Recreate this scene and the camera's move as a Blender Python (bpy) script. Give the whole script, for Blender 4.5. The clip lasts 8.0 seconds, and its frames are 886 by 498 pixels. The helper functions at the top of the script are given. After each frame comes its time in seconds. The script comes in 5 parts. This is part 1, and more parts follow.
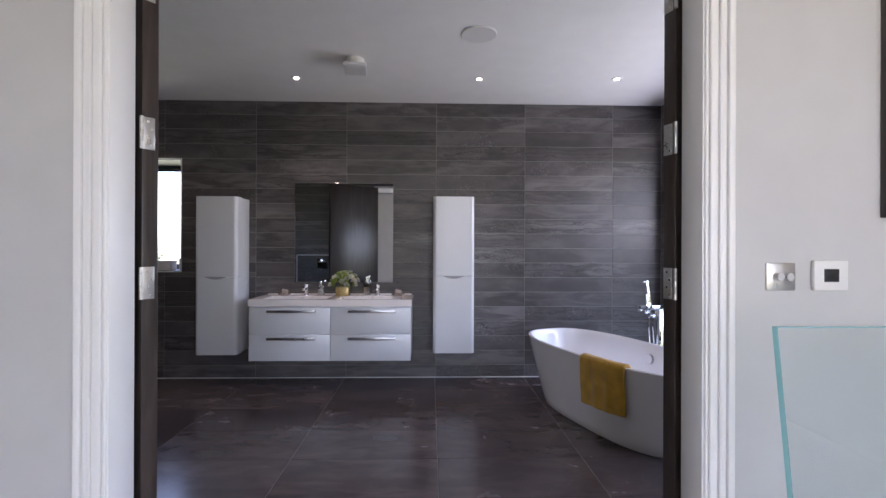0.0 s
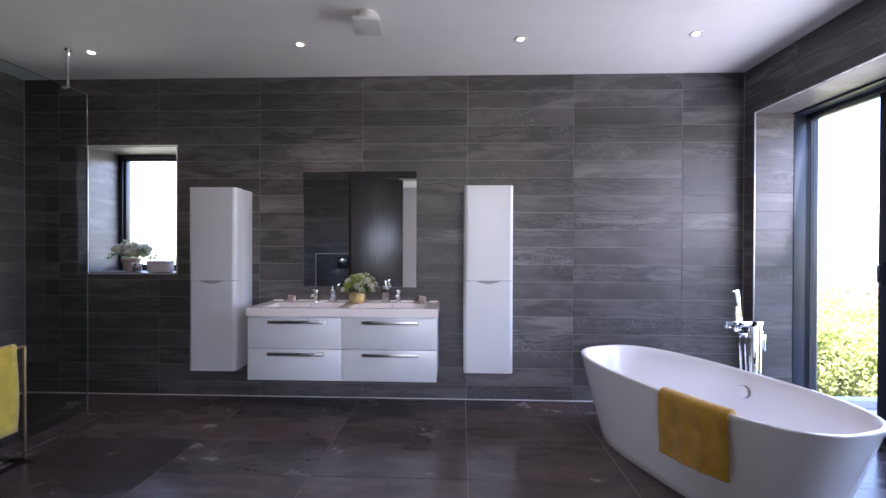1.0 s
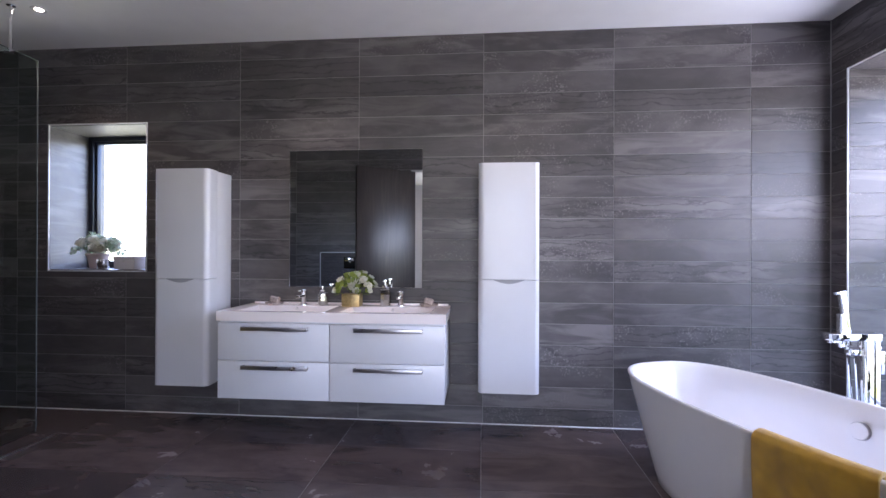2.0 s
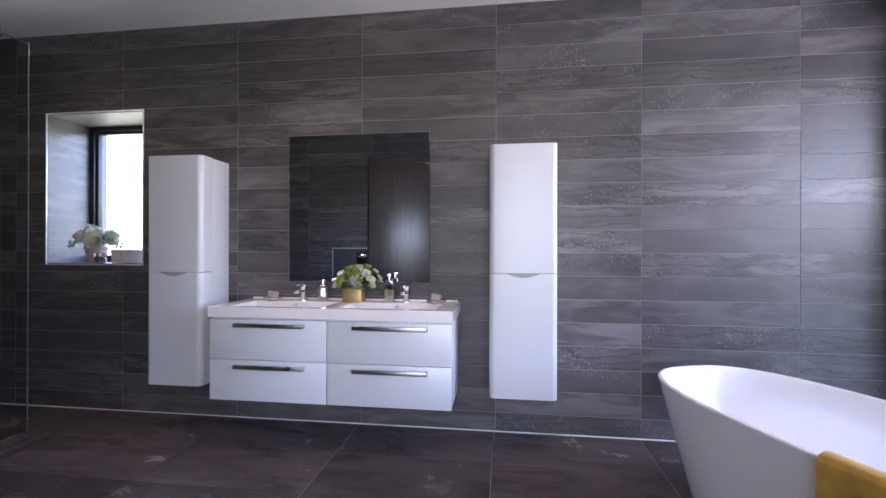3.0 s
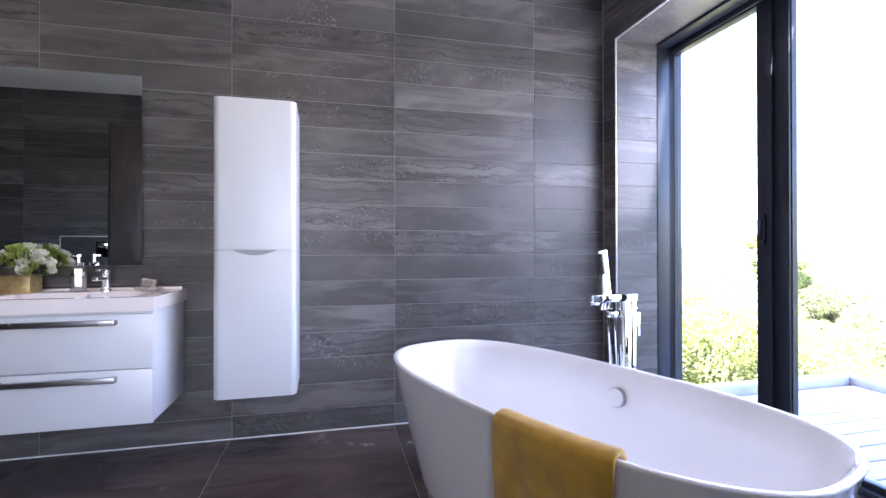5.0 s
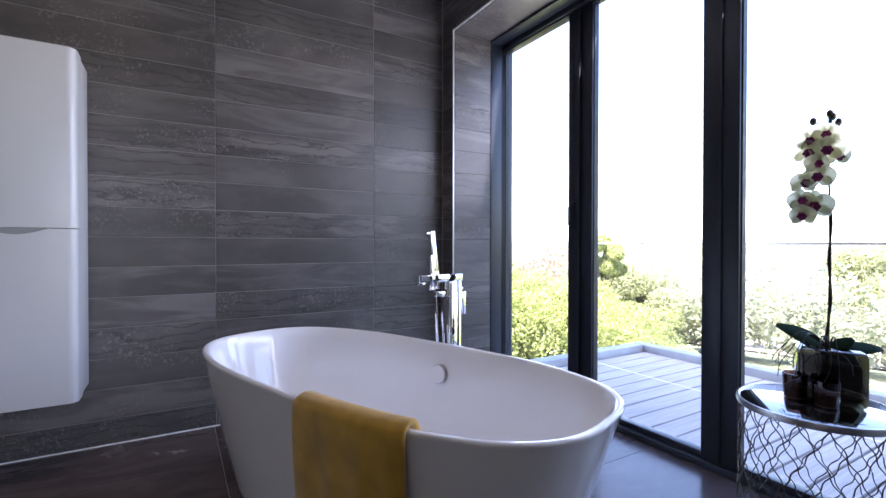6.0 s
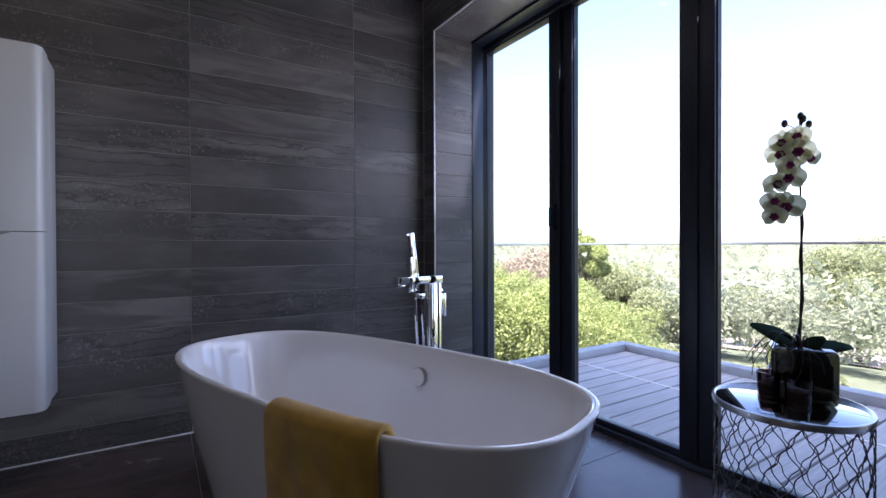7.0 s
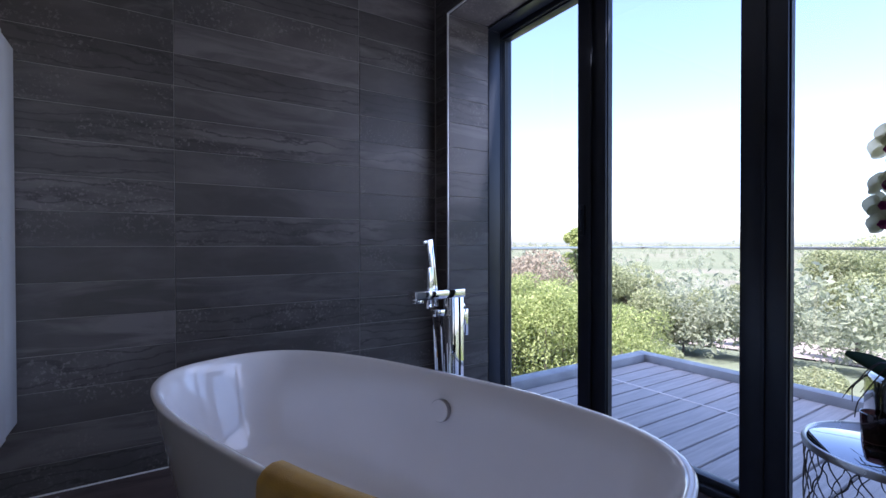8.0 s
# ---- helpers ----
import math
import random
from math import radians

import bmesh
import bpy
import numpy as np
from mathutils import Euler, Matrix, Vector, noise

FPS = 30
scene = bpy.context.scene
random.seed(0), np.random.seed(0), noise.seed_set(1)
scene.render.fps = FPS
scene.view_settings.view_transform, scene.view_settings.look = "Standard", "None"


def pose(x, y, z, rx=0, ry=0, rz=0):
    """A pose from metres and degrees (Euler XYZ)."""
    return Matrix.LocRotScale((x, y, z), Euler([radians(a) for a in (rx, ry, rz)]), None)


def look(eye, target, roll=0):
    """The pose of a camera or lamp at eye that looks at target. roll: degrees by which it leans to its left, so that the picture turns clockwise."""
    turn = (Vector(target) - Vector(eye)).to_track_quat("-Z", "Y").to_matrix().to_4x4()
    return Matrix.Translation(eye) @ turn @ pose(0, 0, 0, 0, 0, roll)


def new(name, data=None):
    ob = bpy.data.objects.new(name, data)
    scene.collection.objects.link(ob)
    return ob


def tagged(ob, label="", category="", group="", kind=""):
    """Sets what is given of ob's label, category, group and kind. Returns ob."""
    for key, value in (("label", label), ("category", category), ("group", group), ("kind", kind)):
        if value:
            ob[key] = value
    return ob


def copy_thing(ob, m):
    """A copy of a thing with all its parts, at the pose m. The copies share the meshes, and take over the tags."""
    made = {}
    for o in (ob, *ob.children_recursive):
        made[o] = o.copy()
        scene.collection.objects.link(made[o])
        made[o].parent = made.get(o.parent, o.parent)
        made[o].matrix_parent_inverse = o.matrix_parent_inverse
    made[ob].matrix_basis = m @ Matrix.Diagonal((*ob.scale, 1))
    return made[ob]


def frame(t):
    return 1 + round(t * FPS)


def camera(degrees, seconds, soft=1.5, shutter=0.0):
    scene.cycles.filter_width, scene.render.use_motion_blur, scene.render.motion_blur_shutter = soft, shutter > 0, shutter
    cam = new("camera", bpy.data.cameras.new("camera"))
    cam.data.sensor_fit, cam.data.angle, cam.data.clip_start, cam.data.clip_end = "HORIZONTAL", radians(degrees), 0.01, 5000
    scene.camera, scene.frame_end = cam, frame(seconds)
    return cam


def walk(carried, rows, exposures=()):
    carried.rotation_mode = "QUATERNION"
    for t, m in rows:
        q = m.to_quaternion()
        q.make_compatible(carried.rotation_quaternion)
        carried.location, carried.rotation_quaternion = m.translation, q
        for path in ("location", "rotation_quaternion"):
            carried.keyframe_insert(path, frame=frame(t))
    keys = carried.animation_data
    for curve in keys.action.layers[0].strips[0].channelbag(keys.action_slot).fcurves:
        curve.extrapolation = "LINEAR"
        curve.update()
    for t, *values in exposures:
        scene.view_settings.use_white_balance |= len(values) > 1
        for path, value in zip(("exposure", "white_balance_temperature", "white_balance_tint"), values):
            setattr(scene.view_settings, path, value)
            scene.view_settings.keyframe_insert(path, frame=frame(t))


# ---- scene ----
cam = camera(88.3, 8.0)
PATH = [
    (0, (-0.057, -0.711, 1.29), (-0.002, 1.289, 1.292), 0.2),
    (0.5, (-0.054, -0.362, 1.325), (-0.098, 1.638, 1.312), 0.2),
    (1, (-0.057, -0.004, 1.312), (-0.133, 1.995, 1.299), 0.2),
    (1.5, (-0.016, 0.348, 1.274), (-0.149, 2.343, 1.263), 0.2),
    (2, (-0.007, 0.654, 1.228), (-0.178, 2.647, 1.233), 0.2),
    (3.5, (0.122, 0.973, 1.16), (-0.18, 2.95, 1.163), 0.1),
    (4, (0.198, 1.035, 1.148), (-0.108, 3.012, 1.155), 0.1),
    (4.5, (0.343, 1.112, 1.12), (0.339, 3.112, 1.119), 0.3),
    (5, (0.533, 1.183, 1.035), (1.007, 3.126, 1.042), -0.1),
    (5.2, (0.554, 1.198, 1.037), (1.227, 3.081, 1.024), 0.2),
    (6.3, (0.743, 1.175, 0.961), (1.783, 2.884, 0.947), -0.1),
    (6.5, (0.741, 1.176, 0.964), (1.795, 2.876, 0.95), -0.1),
    (7, (0.747, 1.176, 0.978), (1.81, 2.87, 0.962), -0.2),
    (7.5, (0.758, 1.252, 1.004), (1.823, 2.944, 0.985), -0.0),
    (8, (0.81, 1.474, 1.016), (1.886, 3.16, 0.996), -0.1),
]
EXPOSURES = [(0.0, 3.6, 6250, 29), (1.5, 4.15, 5950, 32), (3.5, 4.3, 5950, 31), (4.5, 4.35, 5950, 30), (5.2, 4.2, 5950, 29), (6.3, 3.0, 6150, 28), (7.0, 2.45, 6000, 28), (8.0, 2.1, 5600, 28)]
walk(cam, [(t, look(eye, target, roll)) for t, eye, target, roll in PATH], EXPOSURES)


# ---- world, sun ----
SUN_ELEV, SUN_AZ = 58.0, 250.0          # degrees; compass from +y, clockwise: the sun stands behind the house
world = bpy.data.worlds.new("sky")
scene.world = world
world.use_nodes = True
wn = world.node_tree
sky = wn.nodes.new("ShaderNodeTexSky")
sky.sky_type = "NISHITA"
sky.sun_disc = False
sky.sun_elevation = radians(SUN_ELEV)
sky.sun_rotation = radians(SUN_AZ)
sky.air_density, sky.dust_density, sky.ozone_density = 1.0, 1.6, 1.0
wn.links.new(sky.outputs[0], wn.nodes["Background"].inputs[0])
wn.nodes["Background"].inputs[1].default_value = 0.12
sun_data = bpy.data.lights.new("sun", "SUN")
sun_data.energy, sun_data.angle, sun_data.color = 5.0, radians(0.53), (1.0, 0.94, 0.85)
sun = new("sun", sun_data)
az, el = radians(SUN_AZ), radians(SUN_ELEV)
sun.matrix_world = look((math.sin(az) * math.cos(el) * 30, math.cos(az) * math.cos(el) * 30, math.sin(el) * 30), (0, 0, 0))
scene.view_settings.exposure = 0.0


def window_light(name, at, towards, width, height, watts, colour):
    """Daylight of sky and sunlit land that comes in by an opening."""
    data = bpy.data.lights.new(name, "AREA")
    data.shape, data.size, data.size_y = "RECTANGLE", width, height
    data.energy, data.color = watts, colour
    new(name, data).matrix_world = look(at, towards)


window_light("balcony_door_daylight", (2.66, 2.36, 1.70), (0.0, 2.36, 2.25), 2.65, 0.9, 2.7, (0.88, 0.94, 1.0))
window_light("small_window_daylight", (-2.94, 4.24, 1.62), (-2.94, 2.0, 1.55), 0.66, 0.98, 0.12, (0.86, 0.93, 1.0))
window_light("landing_window_daylight", (1.0, -3.55, 1.35), (0.3, 0.7, 1.3), 3.2, 2.4, 2.0, (0.93, 0.97, 1.0))


# ---- materials ----
def material(name):
    m = bpy.data.materials.new(name)
    m.use_nodes = True
    t = m.node_tree
    return m, t, t.nodes["Principled BSDF"]


def node(t, kind, **values):
    n = t.nodes.new(kind)
    for key, v in values.items():
        n.inputs[key.replace("_", " ")].default_value = v
    return n


def ramp(t, source, stops):
    n = t.nodes.new("ShaderNodeValToRGB")
    while len(n.color_ramp.elements) < len(stops):
        n.color_ramp.elements.new(0.5)
    for e, (p, c) in zip(n.color_ramp.elements, stops):
        e.position, e.color = p, (*c, 1) if len(c) == 3 else c
    t.links.new(source, n.inputs[0])
    return n.outputs[0]


def grey(v):
    return (v, v, v)


def mixed(t, fac, a, b, blend="MIX"):
    n = t.nodes.new("ShaderNodeMix")
    n.data_type, n.blend_type = "RGBA", blend
    for sock, v in ((n.inputs[0], fac), (n.inputs[6], a), (n.inputs[7], b)):
        if isinstance(v, bpy.types.NodeSocket):
            t.links.new(v, sock)
        else:
            sock.default_value = v if isinstance(v, (int, float)) else (*v, 1)
    return n.outputs[2]


def bump(t, bsdf, height, strength, distance=0.01):
    b = node(t, "ShaderNodeBump", Strength=strength, Distance=distance)
    t.links.new(height, b.inputs["Height"])
    t.links.new(b.outputs[0], bsdf.inputs["Normal"])


def coords(t, scale=(1, 1, 1), shift=True):
    """Object coordinates, moved by the object's own random number."""
    c = t.nodes.new("ShaderNodeTexCoord")
    m = t.nodes.new("ShaderNodeMapping")
    m.inputs["Scale"].default_value = scale
    if shift:
        info = t.nodes.new("ShaderNodeObjectInfo")
        v = t.nodes.new("ShaderNodeVectorMath")
        v.operation = "MULTIPLY_ADD"
        t.links.new(info.outputs["Random"], v.inputs[0])
        v.inputs[1].default_value = (97, 61, 43)
        t.links.new(c.outputs["Object"], v.inputs[2])
        t.links.new(v.outputs[0], m.inputs["Vector"])
    else:
        t.links.new(c.outputs["Object"], m.inputs["Vector"])
    return m.outputs[0]


def noise_tex(t, vec, scale, detail=6, rough=0.55, distortion=0.0):
    n = node(t, "ShaderNodeTexNoise", Scale=scale, Detail=detail, Roughness=rough, Distortion=distortion)
    t.links.new(vec, n.inputs["Vector"])
    return n.outputs["Fac"]


def plain(name, colour, rough=0.5, metal=0.0, var=0.06, scale=6.0, bump_s=0.0, bump_scale=200.0, coat=0.0, sheen=0.0, spec=0.5):
    m, t, b = material(name)
    v = coords(t)
    f = noise_tex(t, v, scale, 5)
    lo, hi = [max(0, c * (1 - var)) for c in colour], [min(1, c * (1 + var)) for c in colour]
    t.links.new(ramp(t, f, [(0.3, lo), (0.7, hi)]), b.inputs["Base Color"])
    g = noise_tex(t, v, scale * 4, 4)
    t.links.new(ramp(t, g, [(0.3, grey(rough * 0.88)), (0.7, grey(min(1, rough * 1.12)))]), b.inputs["Roughness"])
    b.inputs["Metallic"].default_value = metal
    b.inputs["Coat Weight"].default_value = coat
    b.inputs["Coat Roughness"].default_value = 0.05
    b.inputs["Sheen Weight"].default_value = sheen
    b.inputs["Specular IOR Level"].default_value = spec
    if bump_s:
        bump(t, b, noise_tex(t, v, bump_scale, 3), bump_s, 0.002)
    return m


def stone(name, tone, flat, rough, spec=0.5, warm=1.0):
    """Slate-look porcelain: soft clouds, slanting pale drifts, thin dark layers on some tiles, gritty pale flecks on others."""
    m, t, b = material(name)
    info = t.nodes.new("ShaderNodeObjectInfo")
    pick = info.outputs["Random"]

    def shade(k):
        return (k * tone * warm, k * tone * 0.965, k * tone * 0.95)

    def second_random(factor):
        n = t.nodes.new("ShaderNodeMath")
        n.operation = "MULTIPLY"
        n.inputs[1].default_value = factor
        t.links.new(pick, n.inputs[0])
        f = t.nodes.new("ShaderNodeMath")
        f.operation = "FRACT"
        t.links.new(n.outputs[0], f.inputs[0])
        return f.outputs[0]

    cloud = noise_tex(t, coords(t, (1.0, 1.5, 1.0) if flat else (1.0, 1.0, 2.0)), 2.3, 8, 0.6, 0.5)
    col = ramp(t, cloud, [(0.22, shade(0.70)), (0.44, shade(0.90)), (0.56, shade(1.15)), (0.74, shade(1.75))])
    # slanting pale drifts
    turned = t.nodes.new("ShaderNodeMapping")
    turned.inputs["Rotation"].default_value = (0, 0, radians(24)) if flat else (0, radians(20), 0)
    turned.inputs["Scale"].default_value = (0.8, 3.0, 1.0) if flat else (0.8, 0.8, 4.2)
    t.links.new(coords(t), turned.inputs["Vector"])
    drift = noise_tex(t, turned.outputs[0], 2.4, 7, 0.58, 0.8)
    amount = ramp(t, second_random(5.31), [(0.25, grey(0.15)), (0.6, grey(1.0))])
    pale = mixed(t, 1.0, ramp(t, drift, [(0.46, grey(0)), (0.62, grey(0.9))]), amount, "MULTIPLY")
    col = mixed(t, pale, col, shade(1.5 if flat else 2.15))
    # thin wavy layers
    wave = node(t, "ShaderNodeTexWave", Scale=4.0, Distortion=11.0, Detail=5.0, Detail_Scale=1.3, Detail_Roughness=0.6)
    wave.bands_direction = "Y" if flat else "Z"
    t.links.new(coords(t, (0.45, 1.0, 1.0) if flat else (0.5, 0.5, 1.6)), wave.inputs["Vector"])
    layer = wave.outputs["Fac"]
    some = ramp(t, pick, [(0.34, grey(0.85)), (0.42, grey(0.0))]) if not flat else ramp(t, pick, [(0.0, grey(0.30)), (0.5, grey(0.0))])
    lines = ramp(t, layer, [(0.0, grey(1)), (0.04, grey(0.5)), (0.16, grey(0))])
    col = mixed(t, mixed(t, 1.0, lines, some, "MULTIPLY"), col, shade(0.50))
    # gritty pale flecks
    fleck = noise_tex(t, coords(t), 75, 3, 0.6)
    where = noise_tex(t, coords(t, (1.0, 1.0, 1.4)), 3.4, 4, 0.6)
    few = ramp(t, second_random(3.77), [(0.50, grey(0.0)), (0.60, grey(0.70 if not flat else 0.0))])
    msk = mixed(t, 1.0, ramp(t, fleck, [(0.55, grey(0)), (0.63, grey(1))]), ramp(t, where, [(0.46, grey(0)), (0.60, grey(1))]), "MULTIPLY")
    col = mixed(t, mixed(t, 1.0, msk, few, "MULTIPLY"), col, shade(2.9))
    tilewise = ramp(t, second_random(9.13), [(0.0, grey(0.80)), (0.5, (1.0, 0.99, 0.975)), (1.0, grey(1.22))])
    t.links.new(mixed(t, 1.0, col, tilewise, "MULTIPLY"), b.inputs["Base Color"])
    t.links.new(ramp(t, cloud, [(0.3, grey(rough * 0.8)), (0.7, grey(rough * 1.3))]), b.inputs["Roughness"])
    b.inputs["Specular IOR Level"].default_value = spec
    bump(t, b, mixed(t, 0.5, cloud, drift), 0.12 if not flat else 0.06, 0.008)
    return m


def wood(name, colour, rough):
    m, t, b = material(name)
    v = coords(t, (9, 9, 0.7))
    f = noise_tex(t, v, 2.5, 8, 0.65, 1.2)
    t.links.new(ramp(t, f, [(0.3, [c * 0.45 for c in colour]), (0.55, colour), (0.75, [c * 1.8 for c in colour])]), b.inputs["Base Color"])
    b.inputs["Roughness"].default_value = rough
    bump(t, b, f, 0.2, 0.004)
    return m


def pane(name, tint=(1, 1, 1), amount=1.0):
    """A thin sheet of clear glass: light goes through, the surface mirrors at grazing angles."""
    m = bpy.data.materials.new(name)
    m.use_nodes = True
    t = m.node_tree
    t.nodes.remove(t.nodes["Principled BSDF"])
    out = t.nodes["Material Output"]
    tr = node(t, "ShaderNodeBsdfTransparent", Color=(*tint, 1))
    gl = node(t, "ShaderNodeBsdfGlossy", Roughness=0.01)
    fr = node(t, "ShaderNodeLayerWeight", Blend=0.5)
    po = t.nodes.new("ShaderNodeMath")
    po.operation = "POWER"
    po.inputs[1].default_value = 5.0
    t.links.new(fr.outputs["Facing"], po.inputs[0])
    mu = t.nodes.new("ShaderNodeMath")
    mu.operation = "MULTIPLY_ADD"
    mu.inputs[1].default_value = 0.9 * amount
    mu.inputs[2].default_value = 0.045 * amount
    mu.use_clamp = True
    t.links.new(po.outputs[0], mu.inputs[0])
    mx = t.nodes.new("ShaderNodeMixShader")
    t.links.new(mu.outputs[0], mx.inputs[0])
    t.links.new(tr.outputs[0], mx.inputs[1])
    t.links.new(gl.outputs[0], mx.inputs[2])
    t.links.new(mx.outputs[0], out.inputs["Surface"])
    return m


def glowing(name, colour, strength):
    m, t, b = material(name)
    b.inputs["Base Color"].default_value = (0.8, 0.8, 0.8, 1)
    b.inputs["Emission Color"].default_value = (*colour, 1)
    b.inputs["Emission Strength"].default_value = strength
    return m


def foliage(name, dark, light, scale=1.5, trans=0.35):
    m, t, b = material(name)
    g = t.nodes.new("ShaderNodeNewGeometry")
    c = t.nodes.new("ShaderNodeTexCoord")
    f = noise_tex(t, c.outputs["Object"], scale, 4)
    one = ramp(t, g.outputs["Random Per Island"], [(0, dark), (1, light)])
    two = ramp(t, f, [(0.35, grey(0.85)), (0.65, grey(1.15))])
    t.links.new(mixed(t, 1.0, one, two, "MULTIPLY"), b.inputs["Base Color"])
    b.inputs["Roughness"].default_value = 0.7
    b.inputs["Specular IOR Level"].default_value = 0.12
    tl = t.nodes.new("ShaderNodeBsdfTranslucent")
    t.links.new(mixed(t, 1.0, one, two, "MULTIPLY"), tl.inputs["Color"])
    mx = t.nodes.new("ShaderNodeMixShader")
    mx.inputs[0].default_value = trans
    t.links.new(b.outputs[0], mx.inputs[1])
    t.links.new(tl.outputs[0], mx.inputs[2])
    t.links.new(mx.outputs[0], t.nodes["Material Output"].inputs["Surface"])
    return m


WALL_TILE = stone("wall_tile_stone", 0.070, False, 0.42, 0.5, 1.07)
# same stone as the walls; the window's sheen is put into a paler tone
REVEAL_TILE = stone("sheen_paled_reveal_stone", 0.11, False, 0.38, 0.6)
FLOOR_TILE = stone("floor_tile_stone", 0.062, True, 0.22, 0.6, 1.24)
GROUT = plain("grout", (0.30, 0.285, 0.27), 0.8, var=0.12)
CEILING_PAINT = plain("ceiling_paint", (0.88, 0.86, 0.82), 0.75, var=0.02, bump_s=0.05)
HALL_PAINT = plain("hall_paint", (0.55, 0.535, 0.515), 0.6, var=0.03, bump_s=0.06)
TRIM_PAINT = plain("satin_trim_paint", (0.82, 0.80, 0.77), 0.35, var=0.02)
CARPET = plain("hall_carpet", (0.60, 0.58, 0.55), 0.95, var=0.2, scale=40, bump_s=0.5, sheen=0.3)
LACQUER = plain("white_gloss_lacquer", (0.64, 0.64, 0.65), 0.34, var=0.015, coat=0.15)
CERAMIC = plain("white_ceramic", (0.88, 0.80, 0.76), 0.14, var=0.015, coat=0.5)
BATH_WHITE = plain("white_bath_acrylic", (0.89, 0.88, 0.88), 0.07, var=0.012, coat=0.6)
CHROME = plain("chrome", (0.88, 0.89, 0.90), 0.035, 1.0, var=0.02)
STEEL = plain("brushed_steel", (0.62, 0.60, 0.57), 0.3, 1.0, var=0.08, bump_s=0.1)
EDGE_TRIM = plain("aluminium_tile_trim", (0.84, 0.84, 0.84), 0.35, 0.35, var=0.05)
MIRROR = plain("mirror_silver", (0.84, 0.86, 0.87), 0.0, 1.0, var=0.003)
FRAME_DARK = plain("anthracite_aluminium", (0.022, 0.027, 0.038), 0.35, var=0.15, bump_s=0.05)
GASKET = plain("black_gasket", (0.012, 0.012, 0.014), 0.5)
TOWEL = plain("ochre_terry_cloth", (0.52, 0.29, 0.022), 0.95, var=0.22, scale=14, bump_s=1.0, bump_scale=420, sheen=0.4)
TOWEL_LIGHT = plain("lemon_terry_cloth", (0.66, 0.48, 0.06), 0.95, var=0.2, scale=14, bump_s=1.0, bump_scale=420, sheen=0.4)
DOOR_WOOD = wood("dark_oak_veneer", (0.040, 0.029, 0.024), 0.30)
KERB = plain("pale_grey_coping", (0.34, 0.35, 0.365), 0.6, var=0.15, scale=5, bump_s=0.2)
RENDER_WALL = plain("outside_render", (0.6, 0.58, 0.54), 0.85, var=0.08, bump_s=0.3)
GOLD = plain("hammered_gold_box", (0.46, 0.34, 0.15), 0.38, 0.75, var=0.3, scale=45, bump_s=0.5, bump_scale=70)
PLASTIC = plain("white_plastic", (0.76, 0.74, 0.70), 0.35, var=0.02)
BLACK = plain("black_gloss", (0.012, 0.012, 0.013), 0.12, var=0.1)
WIRE = plain("dark_steel_wire", (0.12, 0.115, 0.11), 0.42, 0.7, var=0.2)
BRASS = plain("brass_rod", (0.50, 0.40, 0.22), 0.35, 0.9, var=0.2)
TERRACOTTA = plain("pale_blush_pot", (0.55, 0.44, 0.40), 0.7, var=0.08, bump_s=0.15)
PORCELAIN_BOX = plain("pale_box_card", (0.66, 0.62, 0.62), 0.5, var=0.05)
CRYSTAL = pane("cut_crystal", (0.86, 0.84, 0.82), 6.0)
SMOKED = pane("smoked_glass", (0.24, 0.24, 0.20), 1.8)
CUP_GLASS = pane("dark_red_glass", (0.38, 0.26, 0.24), 1.6)
WINDOW_GLASS = pane("window_glass", (0.97, 0.985, 0.98), 0.8)
SHOWER_GLASS = pane("shower_glass", (0.86, 0.92, 0.90), 1.0)
RAIL_GLASS = pane("balustrade_glass", (0.93, 0.965, 0.955), 0.9)
STAIR_GLASS = pane("stair_glass", (0.93, 0.965, 0.965), 1.8)
GLASS_EDGE = plain("green_glass_edge", (0.20, 0.42, 0.42), 0.15, var=0.05)
LAMP_GLOW = glowing("lit_downlight", (1.0, 0.86, 0.68), 1.6)
PETAL_WHITE = foliage("ivory_petal", (0.72, 0.70, 0.56), (0.88, 0.86, 0.78), 20, 0.4)
PETAL_ORCHID = foliage("cream_orchid_petal", (0.50, 0.50, 0.34), (0.68, 0.67, 0.50), 20, 0.5)
LIP_PURPLE = plain("purple_orchid_lip", (0.30, 0.04, 0.17), 0.55, var=0.3, scale=60)
LEAF_DARK = foliage("dark_orchid_leaf", (0.012, 0.035, 0.018), (0.03, 0.07, 0.035), 15, 0.1)
LEAF_POSY = foliage("posy_leaf", (0.06, 0.11, 0.03), (0.30, 0.38, 0.09), 25, 0.3)
LIME_BLOOM = foliage("lime_bloom", (0.26, 0.33, 0.06), (0.46, 0.52, 0.15), 25, 0.3)
CUT_GLASS = plain("cut_glass_block", (0.55, 0.47, 0.43), 0.12, 0.45, var=0.35, scale=90)
HANDLE = plain("satin_handle", (0.42, 0.41, 0.42), 0.30, 1.0, var=0.1)
LEAF_SAGE = foliage("sage_leaf", (0.28, 0.36, 0.24), (0.58, 0.64, 0.50), 25, 0.4)
STEM = plain("orchid_stem", (0.03, 0.025, 0.015), 0.6, var=0.3, scale=40)
BARK = plain("bark", (0.10, 0.075, 0.055), 0.9, var=0.35, scale=8, bump_s=0.6, bump_scale=30)
LEAF_LAUREL = foliage("laurel_leaf", (0.17, 0.22, 0.06), (0.47, 0.50, 0.21), 0.9, 0.6)
LEAF_TREE = foliage("tree_leaf", (0.22, 0.25, 0.12), (0.42, 0.43, 0.25), 0.4, 0.6)
LEAF_RUSSET = foliage("russet_leaf", (0.25, 0.20, 0.14), (0.40, 0.33, 0.24), 0.6, 0.5)
